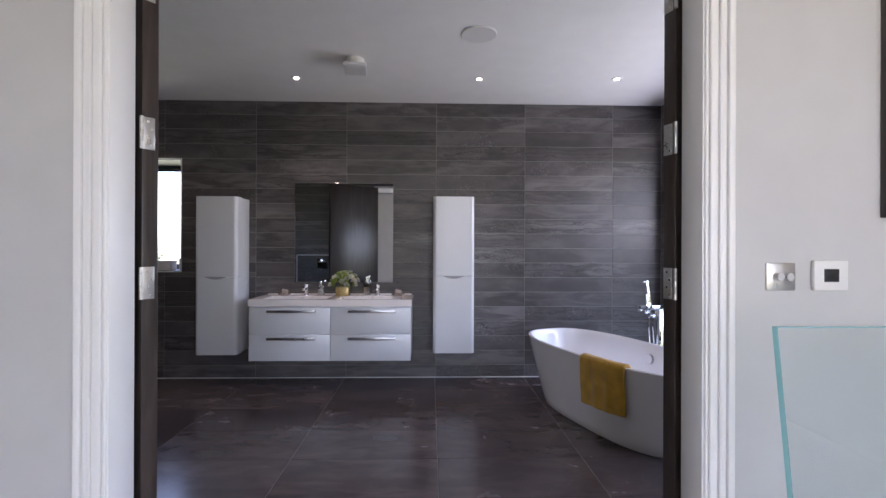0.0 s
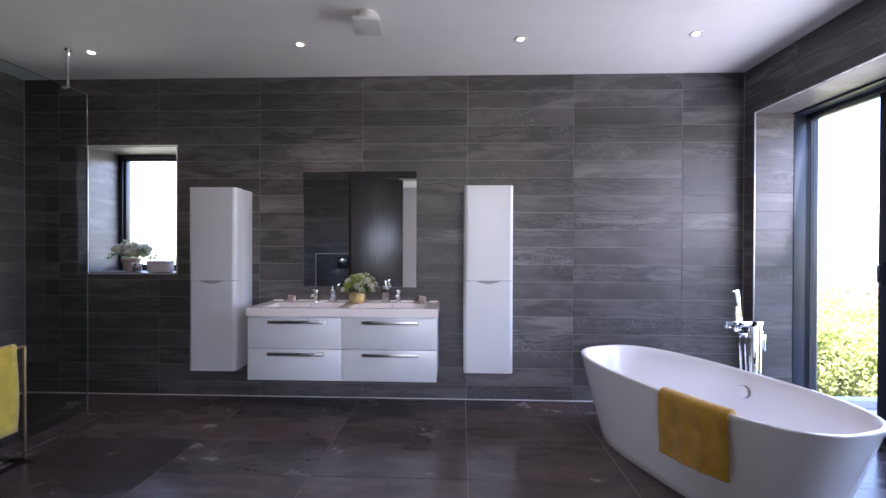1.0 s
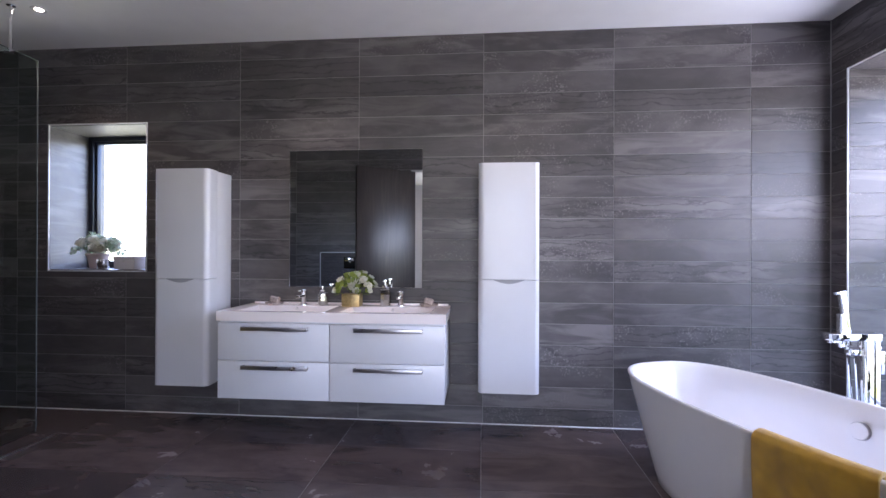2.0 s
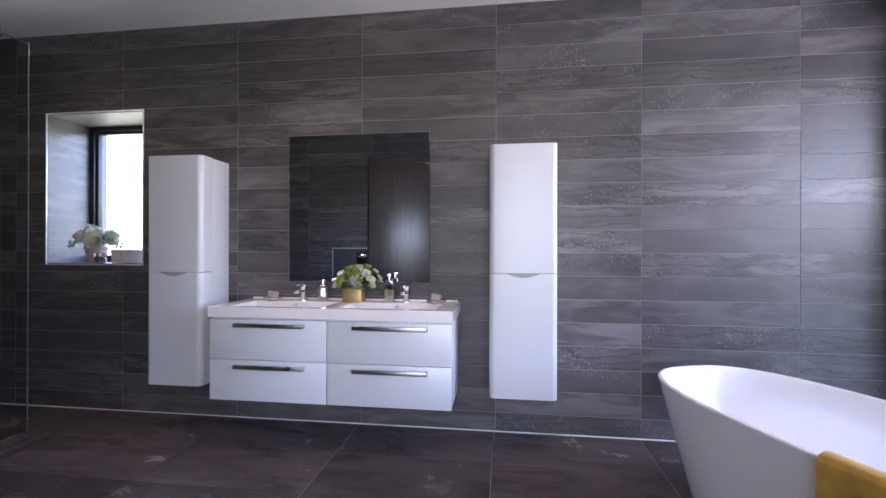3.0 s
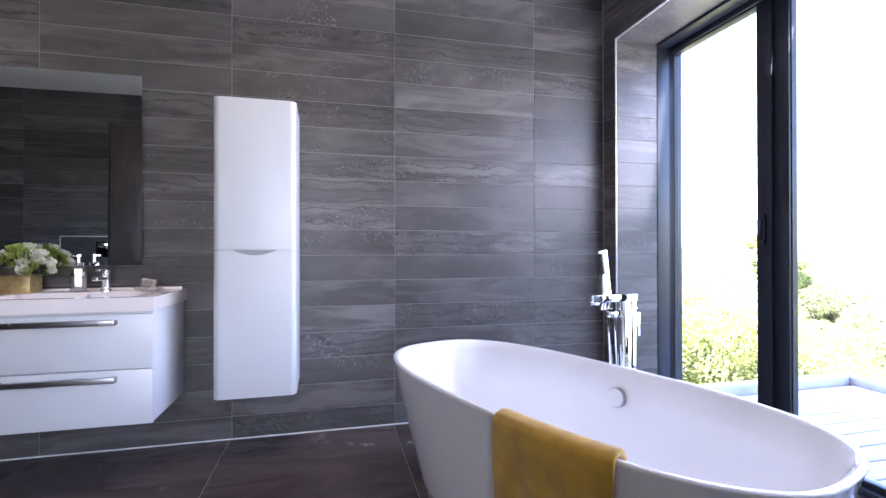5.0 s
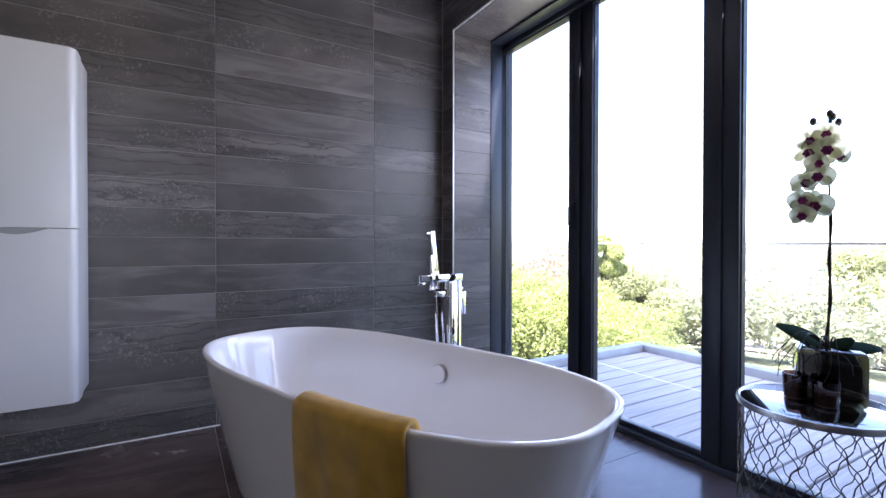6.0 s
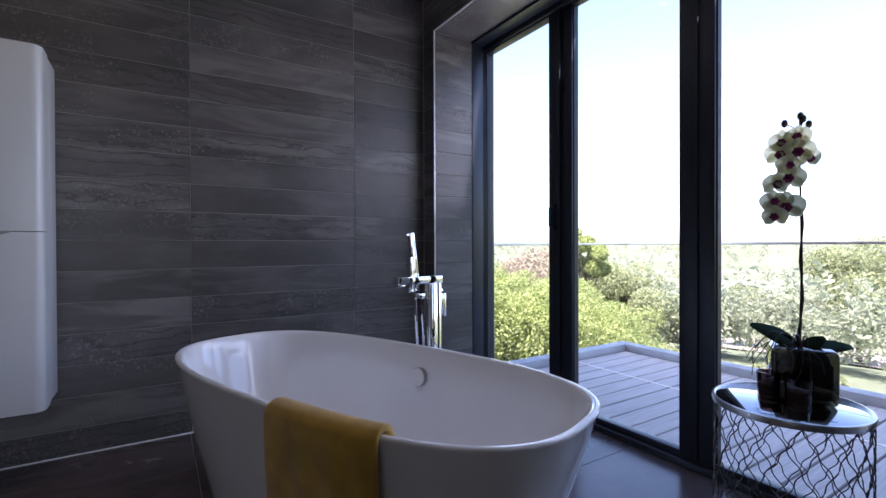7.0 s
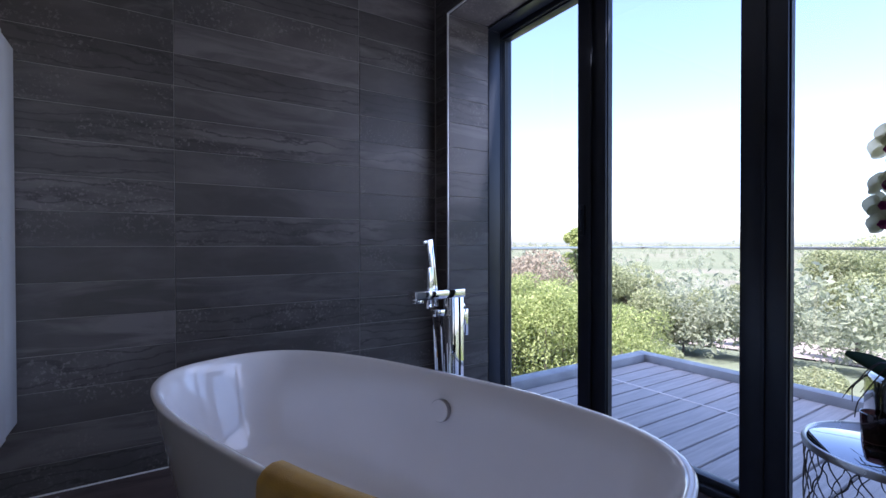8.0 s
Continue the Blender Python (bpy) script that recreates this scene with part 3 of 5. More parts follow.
def edge_trims():
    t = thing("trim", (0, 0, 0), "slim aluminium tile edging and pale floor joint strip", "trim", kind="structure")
    x0, x1, z0, z1 = NW
    for a, b in (((x0 - 0.008, Y1 - 0.004, z0 - 0.008), (x0 + 0.001, Y1 + 0.006, z1 + 0.008)), ((x1 - 0.001, Y1 - 0.004, z0 - 0.008), (x1 + 0.008, Y1 + 0.006, z1 + 0.008)),
                 ((x0 + 0.001, Y1 - 0.004, z0 - 0.008), (x1 - 0.001, Y1 + 0.006, z0 + 0.001)), ((x0 + 0.001, Y1 - 0.004, z1 - 0.001), (x1 - 0.001, Y1 + 0.006, z1 + 0.008))):
        part("edging", boxes((a, b), bevel=0.001), EDGE_TRIM, t)
    y0, y1, z1 = EW
    for a, b in (((X1 - 0.004, y1 - 0.001, 0), (X1 + 0.006, y1 + 0.009, z1 + 0.008)), ((X1 - 0.004, y0 - 0.008, 0), (X1 + 0.006, y0 + 0.001, z1 + 0.008)), ((X1 - 0.004, y0 + 0.001, z1 - 0.001), (X1 + 0.006, y1 - 0.001, z1 + 0.008))):
        part("edging", boxes((a, b), bevel=0.001), EDGE_TRIM, t)
    part("floor_strip", boxes(((X0, Y1 - 0.008, -0.002), (X1, Y1 - 0.0006, 0.005)), bevel=0.001), TRIM_PAINT, t)
    part("floor_strip", boxes(((X0 + 0.0006, Y0, -0.002), (X0 + 0.008, Y1 - 0.008, 0.005)), bevel=0.001), TRIM_PAINT, t)
    part("corner_strip", boxes(((X1 - 0.006, Y1 - 0.006, 0.005), (X1 - 0.0006, Y1 - 0.0006, CEIL)), bevel=0.001), GROUT, t)
    part("corner_strip", boxes(((X0 + 0.0006, Y1 - 0.006, 0.005), (X0 + 0.006, Y1 - 0.0006, CEIL)), bevel=0.001), GROUT, t)


edge_trims()


# ---- ceiling fittings ----
def downlight():
    d = thing("downlight", (0, 0, CEIL), "round white recessed ceiling downlight, lit", "ceiling lamp", "bathroom downlights")
    bm = bmesh.new()
    lathe(bm, [(0.020, 0.0), (0.045, 0.0), (0.045, -0.003), (0.042, -0.006), (0.034, -0.006), (0.022, -0.003)], 32)
    part("bezel", bm, PLASTIC, d)
    bm = bmesh.new()
    lathe(bm, [(0.021, -0.0012), (0.021, -0.0066)], 28)
    part("lens", bm, LAMP_GLOW, d, "warm glowing lens")
    return d


spots = [(-2.85, 3.35), (-1.22, 3.26), (0.36, 3.225), (1.545, 3.18), (-2.85, 1.55), (-1.22, 1.55), (0.36, 1.55), (1.545, 1.55)]
first = downlight()
first.location = (*spots[0], CEIL)
for x, y in spots[1:]:
    copy_thing(first, pose(x, y, CEIL))
spot_data = bpy.data.lights.new("downlight_beam", "SPOT")
spot_data.energy, spot_data.color, spot_data.spot_size, spot_data.spot_blend, spot_data.shadow_soft_size = 1.2, (1.0, 0.83, 0.63), radians(110), 0.7, 0.03
for x, y in spots[:4]:
    lamp = new("downlight_beam", spot_data)
    lamp.location = (x, y, CEIL - 0.012)


def ceiling_speaker():
    s = thing("ceiling_speaker", (0.272, 2.41, CEIL), "round flush white ceiling loudspeaker with a fine grille", "loudspeaker", "ceiling loudspeakers")
    bm = bmesh.new()
    lathe(bm, [(0.108, 0), (0.122, 0), (0.122, -0.004), (0.118, -0.008), (0.108, -0.008)], 48)
    part("rim", bm, PLASTIC, s)
    bm = bmesh.new()
    lathe(bm, [(0.110, -0.001), (0.109, -0.006), (0.06, -0.0072)], 48)
    part("grille", bm, plain("speaker_grille", (0.36, 0.35, 0.32), 0.6, var=0.1, scale=300, bump_s=0.6, bump_scale=500), s)
    return s


spk = ceiling_speaker()
copy_thing(spk, pose(-2.13, 2.42, CEIL))


def extractor():
    s = thing("extractor_fan", (-0.645, 2.85, CEIL), "white square ceiling extractor vent on a round collar", "extractor fan")
    s.rotation_euler = (0, 0, radians(6))
    bm = bmesh.new()
    lathe(bm, [(0.06, 0), (0.07, -0.004), (0.055, -0.06), (0.04, -0.066)], 32)
    part("collar", bm, PLASTIC, s)
    bm = bmesh.new()
    box(bm, (-0.085, -0.11, -0.088), (0.085, 0.11, -0.066), 0.006, 3)
    part("cover", bm, PLASTIC, s)


extractor()


# ---- mirror, cabinets, washstand ----
mir = thing("mirror", (-0.92, Y1, 0.958), "frameless square wall mirror above the washstand", "mirror")
mir.rotation_euler = (0, 0, radians(-0.6))
part("backing", boxes(((-0.475, -0.018, 0.01), (0.475, -0.0055, 0.982))), BLACK, mir)
part("glass", boxes(((-0.490, -0.023, 0), (0.490, -0.018, 0.992)), bevel=0.0015), MIRROR, mir, smooth=0)


def rounded_front(bm, x0, x1, depth, z0, z1, r, seg=8):
    """A cupboard shape whose two front upright edges are rounded by r; the back lies at y 0."""
    out = [(x0, 0), (x1, 0)]
    out += [(x1 - r + r * math.cos(a), -depth + r - r * math.sin(a)) for a in (math.pi / 2 * i / seg for i in range(seg + 1))]
    out += [(x0 + r - r * math.sin(a), -depth + r - r * math.cos(a)) for a in (math.pi / 2 * i / seg for i in range(seg + 1))]
    a = [bm.verts.new((x, y, z0)) for x, y in out]
    b = [bm.verts.new((x, y, z1)) for x, y in out]
    n = len(out)
    for i in range(n):
        bm.faces.new((a[i], a[(i + 1) % n], b[(i + 1) % n], b[i]))
    bm.faces.new(a[::-1])
    bm.faces.new(b)
    return bm


def tall_cabinet():
    c = thing("tall_cabinet", (0, 0, 0), "tall wall-hung white gloss cabinet with rounded edges and scooped grips", "cabinet", "pair of tall cabinets")
    w, h, d = 0.195, 1.482, 0.30
    part("body", boxes(((-w + 0.003, -0.18, 0.003), (w - 0.003, -0.0005, h - 0.003)), bevel=0.002), LACQUER, c)
    for name, z0, z1 in (("door", 0.0, 0.728), ("door", 0.732, h)):
        bm = bmesh.new()
        rounded_front(bm, -w, w, d, z0, z1, 0.035)
        for v in bm.verts:
            v.co.y = min(v.co.y, -0.185)
        part(name, bm, LACQUER, c, smooth=35)
    # scoop outline laid on the door front, its inner shade painted as grey
    bm = bmesh.new()
    n = 14
    ring = [(-0.10 + 0.20 * i / n, 0.728 - 0.024 * math.sin(math.pi * i / n)) for i in range(n + 1)]
    lo = [bm.verts.new((x, -d - 0.0012, z)) for x, z in ring]
    up = [bm.verts.new((x, -d - 0.0012, 0.731)) for x, z in ring]
    ba = [bm.verts.new((x, -d + 0.02, z)) for x, z in ring]
    for i in range(n):
        bm.faces.new((lo[i], lo[i + 1], up[i + 1], up[i]))
        bm.faces.new((lo[i], ba[i], ba[i + 1], lo[i + 1]))
    part("finger_grip", bm, plain("grip_shadow_grey", (0.30, 0.30, 0.31), 0.4), c, "finger grip scoop with its shade painted grey", smooth=0)
    return c


cab = tall_cabinet()
cab.location = (0.164, Y1, 0.309)
copy_thing(cab, pose(-2.058, Y1, 0.297))


VX0, VX1, VF, VB, VT = -1.690, -0.231, 3.436, 3.899, 0.834


def washstand():
    v = thing("vanity_unit", (0, 0, 0.28), "wide wall-hung white gloss vanity unit with four drawers", "vanity unit")
    part("carcass", boxes(((VX0 + 0.005, VF + 0.02, 0.0), (VX1 - 0.005, VB, 0.49)), bevel=0.002), LACQUER, v)
    mid = -0.958
    for x0, x1 in ((VX0 + 0.002, mid - 0.002), (mid + 0.002, VX1 - 0.002)):
        for z0, z1 in ((0.0, 0.239), (0.245, 0.481)):
            d = part("drawer", boxes(((x0, VF, z0), (x1, VF + 0.0195, z1)), bevel=0.0025), LACQUER, v)
            xm = (x0 + x1) / 2 + (0.018 if x0 < -1 else 0.012)
            z = z0 + 0.192
            bm = bmesh.new()
            box(bm, (xm - 0.215, VF - 0.034, z), (xm + 0.215, VF - 0.022, z + 0.024), 0.002)
            for s in (-1, 1):
                box(bm, (xm + s * 0.208 - 0.007, VF - 0.023, z + 0.002), (xm + s * 0.208 + 0.007, VF, z + 0.022), 0.001)
            part("handle", bm, HANDLE, d, "square satin steel bar handle")


washstand()


def basin_slab():
    """One ceramic top with two shallow rectangular bowls sunk in it."""
    b = thing("double_basin", (0, 0, 0.773), "white ceramic double basin worktop with two shallow bowls", "basin")
    bm = bmesh.new()
    x0, x1, y0, y1, h = VX0 - 0.006, VX1 + 0.006, VF - 0.006, VB, VT - 0.773
    bowls = ((x0 + 0.10, -1.005), (-0.915, x1 - 0.10))
    xs = [x0, bowls[0][0], bowls[0][1], bowls[1][0], bowls[1][1], x1]
    ys = [y0, y0 + 0.045, y1 - 0.125, y1]
    grid = {(i, j): bm.verts.new((xs[i], ys[j], h)) for i in range(6) for j in range(4)}
    for i in range(5):
        for j in range(3):
            if j == 1 and i in (1, 3):
                top = [grid[i, j], grid[i + 1, j], grid[i + 1, j + 1], grid[i, j + 1]]
                cx, cy = (xs[i] + xs[i + 1]) / 2, (ys[1] + ys[2]) / 2
                last = top
                for k, dz in ((0.97, -0.006), (0.93, -0.03), (0.80, -0.048), (0.25, -0.055)):
                    ring = [bm.verts.new((cx + (t.co.x - cx) * k, cy + (t.co.y - cy) * k, h + dz)) for t in top]
                    for q in range(4):
                        bm.faces.new((last[q], last[(q + 1) % 4], ring[(q + 1) % 4], ring[q]))
                    last = ring
                bm.faces.new(last)
            else:
                bm.faces.new((grid[i, j], grid[i + 1, j], grid[i + 1, j + 1], grid[i, j + 1]))
    rim = [grid[i, 0] for i in range(6)] + [grid[5, j] for j in (1, 2, 3)] + [grid[i, 3] for i in (4, 3, 2, 1, 0)] + [grid[0, j] for j in (2, 1)]
    low = [bm.verts.new((g.co.x, g.co.y, 0.0)) for g in rim]
    for q in range(len(rim)):
        bm.faces.new((rim[q], low[q], low[(q + 1) % len(rim)], rim[(q + 1) % len(rim)]))
    bm.faces.new(low)
    edges = [e for e in bm.edges if len(e.link_faces) == 2 and e.calc_face_angle(0) > 0.3]
    bmesh.ops.bevel(bm, geom=edges, offset=0.004, segments=2, affect="EDGES")
    part("slab", bm, CERAMIC, b, smooth=40)
    part("upstand", boxes(((x0 + 0.02, VB - 0.012, h - 0.001), (x1 - 0.02, VB, h + 0.012)), bevel=0.003), CERAMIC, b)
    for cx in ((bowls[0][0] + bowls[0][1]) / 2, (bowls[1][0] + bowls[1][1]) / 2):
        bm = bmesh.new()
        yb = ys[2] - 0.010
        rod(bm, (cx, yb, h - 0.021), (cx, yb - 0.006, h - 0.023), 0.011, 20)
        part("overflow_ring", bm, CHROME, b)
        bm = bmesh.new()
        lathe(bm, [(0.022, 0), (0.022, 0.003), (0.018, 0.006), (0.006, 0.0065)], 24, (cx, (ys[1] + ys[2]) / 2, h - 0.056))
        part("waste", bm, CHROME, b)
    return [((p + q) / 2) for p, q in bowls]


bowl_x = basin_slab()


def basin_tap(x):
    t = thing("basin_tap", (x, VB - 0.07, VT), "chrome single-lever basin mixer tap", "tap", "basin taps")
    bm = bmesh.new()
    lathe(bm, [(0.026, 0), (0.026, 0.004), (0.020, 0.010), (0.0185, 0.075), (0.021, 0.085), (0.021, 0.098), (0.014, 0.104)], 24)
    part("body", bm, CHROME, t)
    bm = bmesh.new()
    box(bm, (-0.014, -0.115, 0.056), (0.014, -0.01, 0.076), 0.005, 3)
    part("spout", bm, CHROME, t)
    bm = bmesh.new()
    box(bm, (-0.011, -0.085, 0.102), (0.011, 0.016, 0.113), 0.003)
    part("lever", bm, CHROME, t)


for x, off in zip(bowl_x, (0.022, 0.045)):
    basin_tap(x + off)


def soap_pump(x, y, h, r):
    s = thing("soap_dispenser", (x, y, VT), "faceted clear glass soap dispenser with a chrome pump", "soap dispenser", "glass dispensers")
    bm = bmesh.new()
    lathe(bm, [(r * 0.9, 0), (r, 0.004), (r * 1.02, h * 0.25), (r, h * 0.5), (r * 0.98, h * 0.62), (r * 0.55, h * 0.68), (r * 0.5, h * 0.72)], 8)
    part("bottle", bm, CRYSTAL, s, smooth=0)
    bm = bmesh.new()
    lathe(bm, [(r * 0.82, 0.006), (r * 0.88, h * 0.3), (r * 0.86, h * 0.42)], 8)
    part("liquid", bm, plain("clear_soap", (0.46, 0.43, 0.41), 0.5), s, smooth=0)
    bm = bmesh.new()
    lathe(bm, [(r * 0.55, h * 0.715), (r * 0.58, h * 0.78), (r * 0.2, h * 0.79), (r * 0.18, h * 0.93), (r * 0.32, h * 0.94), (r * 0.3, h * 1.0)], 16)
    box(bm, (-r * 0.16, -r * 1.5, h * 0.94), (r * 0.16, 0, h * 0.985), 0.002)
    part("pump", bm, CHROME, s)


soap_pump(-1.130, 3.80, 0.140, 0.036)
soap_pump(-0.682, 3.80, 0.185, 0.036)


def soap_dish(x):
    s = thing("soap_dish", (x, 3.80, VT), "cut glass soap dish with a propped faceted lid", "soap dish", "glass soap dishes")
    bm = bmesh.new()
    lathe(bm, [(0.045, 0), (0.060, 0.006), (0.066, 0.020), (0.060, 0.020), (0.050, 0.008)], 10)
    part("dish", bm, CUT_GLASS, s, smooth=0)
    bm = bmesh.new()
    box(bm, (-0.034, -0.020, 0.014), (0.034, 0.020, 0.062), 0.009, 1)
    bmesh.ops.rotate(bm, verts=bm.verts, cent=(0, 0, 0.03), matrix=Matrix.Rotation(radians(12), 3, "Y"))
    part("block", bm, CUT_GLASS, s, smooth=0)


soap_dish(-1.482)
soap_dish(-0.375)


def posy(x, y, z, rng):
    s = thing("flower_posy", (x, y, z), "ivory and lime rose posy in a square gold box", "flowers")
    part("box", boxes(((-0.062, -0.05, 0), (0.062, 0.05, 0.088)), bevel=0.003), GOLD, s, "hammered gold box")
    heads = [(any_way(rng, 0.05), rng.uniform(0.026, 0.040)) for _ in range(44)]
    for k, (d, r) in enumerate(heads):
        at = Vector((d.x * 0.125, d.y * 0.07, 0.090 + max(0.0, d.z) * 0.135))
        bm = bmesh.new()
        rose(bm, at, d + Vector((0, -0.3, 0.4)), r, rng)
        part("rose", bm, PETAL_WHITE if k % 2 else LIME_BLOOM, s, "ivory rose" if k % 2 else "lime bloom", smooth=60)
    bm = bmesh.new()
    for _ in range(55):
        d = any_way(rng, -0.2)
        petal(bm, (d.x * 0.09, d.y * 0.05, 0.084 + max(0, d.z) * 0.10), d, (0, 0, 1), rng.uniform(0.035, 0.06), 0.014, 0.1, 3)
    part("leaves", bm, LEAF_POSY, s, "small green leaves")


posy(-0.912, 3.785, VT, random.Random(4))


# ---- things on the small window's sill ----
def sill_plant(rng):
    s = thing("potted_flowers", (-3.045, 4.03, NW[2] + 0.009), "white silk flowers with sage leaves in a blush pot", "potted flowers")
    bm = bmesh.new()
    lathe(bm, [(0.048, 0), (0.054, 0.003), (0.073, 0.100), (0.079, 0.103), (0.079, 0.120), (0.072, 0.120), (0.067, 0.098)], 28)
    part("pot", bm, TERRACOTTA, s, "pale blush tapered pot")
    for k in range(17):
        d = any_way(rng, 0.0)
        bm = bmesh.new()
        rose(bm, (0.03 + d.x * 0.17, d.y * 0.09 - 0.03, 0.150 + max(0, d.z) * 0.085), d + Vector((0, -0.6, 0.4)), rng.uniform(0.046, 0.062), rng)
        part("bloom", bm, PETAL_WHITE, s, "ivory bloom", smooth=60)
    for k in range(14):
        # leafy sprays that reach out sideways
        a = rng.uniform(-0.25, math.pi + 0.25)
        reach = rng.uniform(0.17, 0.25)
        tip = Vector((0.035 + math.cos(a) * reach, -0.03 + rng.uniform(-0.06, 0.05), 0.135 + max(-0.02, math.sin(a)) * rng.uniform(0.09, 0.15)))
        root = Vector((0, 0, 0.105))
        bm = bmesh.new()
        pts = [root.lerp(tip, q) + Vector((0, 0, 0.03 * math.sin(q * math.pi))) for q in (i / 6 for i in range(7))]
        tube(bm, pts, 0.0022, 5, 0.001)
        for q in range(2, 7):
            for _ in range(3):
                petal(bm, pts[q], any_way(rng) + (tip - root).normalized() * 0.7, (0, 0, 1), rng.uniform(0.030, 0.050), 0.026, -0.1, 3)
        part("spray", bm, LEAF_SAGE, s, "sage green leafy spray")


sill_plant(random.Random(8))


def votive(x, y, r, h, z, label, mat):
    s = thing("candle_glass", (x, y, z), label, "candle glass", "small glasses")
    bm = bmesh.new()
    lathe(bm, [(r * 0.86, 0), (r * 0.9, 0.003), (r, h), (r * 0.93, h), (r * 0.82, 0.012)], 24)
    part("glass", bm, mat, s)
    bm = bmesh.new()
    lathe(bm, [(r * 0.80, 0.010), (r * 0.84, h * 0.55), (r * 0.1, h * 0.56)], 24)
    part("wax", bm, plain("candle_wax", (0.30, 0.24, 0.22), 0.5), s, "candle wax")


votive(-2.927, 3.945, 0.043, 0.075, NW[2] + 0.009, "small clear glass candle holder on the sill", CRYSTAL)
sb = thing("trinket_box", (-2.750, 4.0, NW[2] + 0.009), "small pale card box with a round clasp on the sill", "box")
part("body", boxes(((-0.085, -0.06, 0), (0.085, 0.06, 0.072)), bevel=0.003), PORCELAIN_BOX, sb)
part("lid", boxes(((-0.088, -0.063, 0.072), (0.088, 0.063, 0.098)), bevel=0.003), PORCELAIN_BOX, sb)
bm = bmesh.new()
rod(bm, (0, -0.0628, 0.064), (0, -0.067, 0.064), 0.009, 16)
part("clasp", bm, STEEL, sb, "round metal clasp")
gl = thing("tumbler", (-2.59, 4.05, NW[2] + 0.009), "small ribbed pale tumbler on the sill", "tumbler")
bm = bmesh.new()
lathe(bm, [(0.034, 0), (0.042, 0.004), (0.044, 0.115), (0.040, 0.115), (0.036, 0.01)], 20)
part("cup", bm, PORCELAIN_BOX, gl)


# ---- bath ----
BC, BT, BN = Vector((1.326, 2.728, 0)), radians(109.6), 2.75


def bath_point(phi, a, b, z):
    c, s = math.cos(phi), math.sin(phi)
    u = a * 1.015 * math.copysign(abs(c) ** (2 / BN), c)
    v = b * math.copysign(abs(s) ** (2 / BN), s)
    return Vector((u * math.cos(BT) - v * math.sin(BT), u * math.sin(BT) + v * math.cos(BT), z))


def bath():
    t = thing("bathtub", BC, "white freestanding oval bath with a slim rolled rim", "bathtub")
    prof = [(0.668, 0.296, 0.0), (0.678, 0.306, 0.008), (0.690, 0.315, 0.06), (0.724, 0.335, 0.16), (0.765, 0.358, 0.28), (0.804, 0.379, 0.40), (0.836, 0.396, 0.50), (0.848, 0.402, 0.538),
            (0.852, 0.404, 0.546), (0.851, 0.403, 0.551), (0.846, 0.398, 0.554), (0.839, 0.391, 0.554), (0.832, 0.384, 0.551), (0.826, 0.378, 0.544), (0.812, 0.366, 0.51),
            (0.785, 0.348, 0.42), (0.750, 0.326, 0.31), (0.705, 0.298, 0.20), (0.640, 0.262, 0.145), (0.54, 0.215, 0.125), (0.30, 0.12, 0.118)]
    n = 112
    bm = bmesh.new()
    rings = [[bm.verts.new(bath_point(2 * math.pi * j / n, a, b, z)) for j in range(n)] for a, b, z in prof]
    for p, q in zip(rings, rings[1:]):
        for j in range(n):
            bm.faces.new((p[j], p[(j + 1) % n], q[(j + 1) % n], q[j]))
    bm.faces.new(rings[0][::-1])
    bm.faces.new(rings[-1])
    part("shell", bm, BATH_WHITE, t, smooth=50)
    # overflow on the inner far side
    phi = radians(-90.5)
    inward = Vector((bath_point(radians(90), 1, 1, 0).x, bath_point(radians(90), 1, 1, 0).y, 0.12)).normalized()
    at = bath_point(phi, 0.790, 0.351, 0.435)
    bm = bmesh.new()
    rod(bm, at - inward * 0.008, at + inward * 0.018, 0.0385, 40)
    o = part("overflow_ring", bm, HANDLE, t, "dark satin overflow ring")
    bm = bmesh.new()
    rod(bm, at + inward * 0.018, at + inward * 0.022, 0.0375, 40, 0.036)
    part("cap", bm, BATH_WHITE, o, "white overflow cap")
    bm = bmesh.new()
    lathe(bm, [(0.034, 0), (0.034, 0.006), (0.028, 0.012), (0.008, 0.013)], 28, (0.0, 0.0, 0.118))
    part("waste", bm, CHROME, t, "chrome waste")


bath()


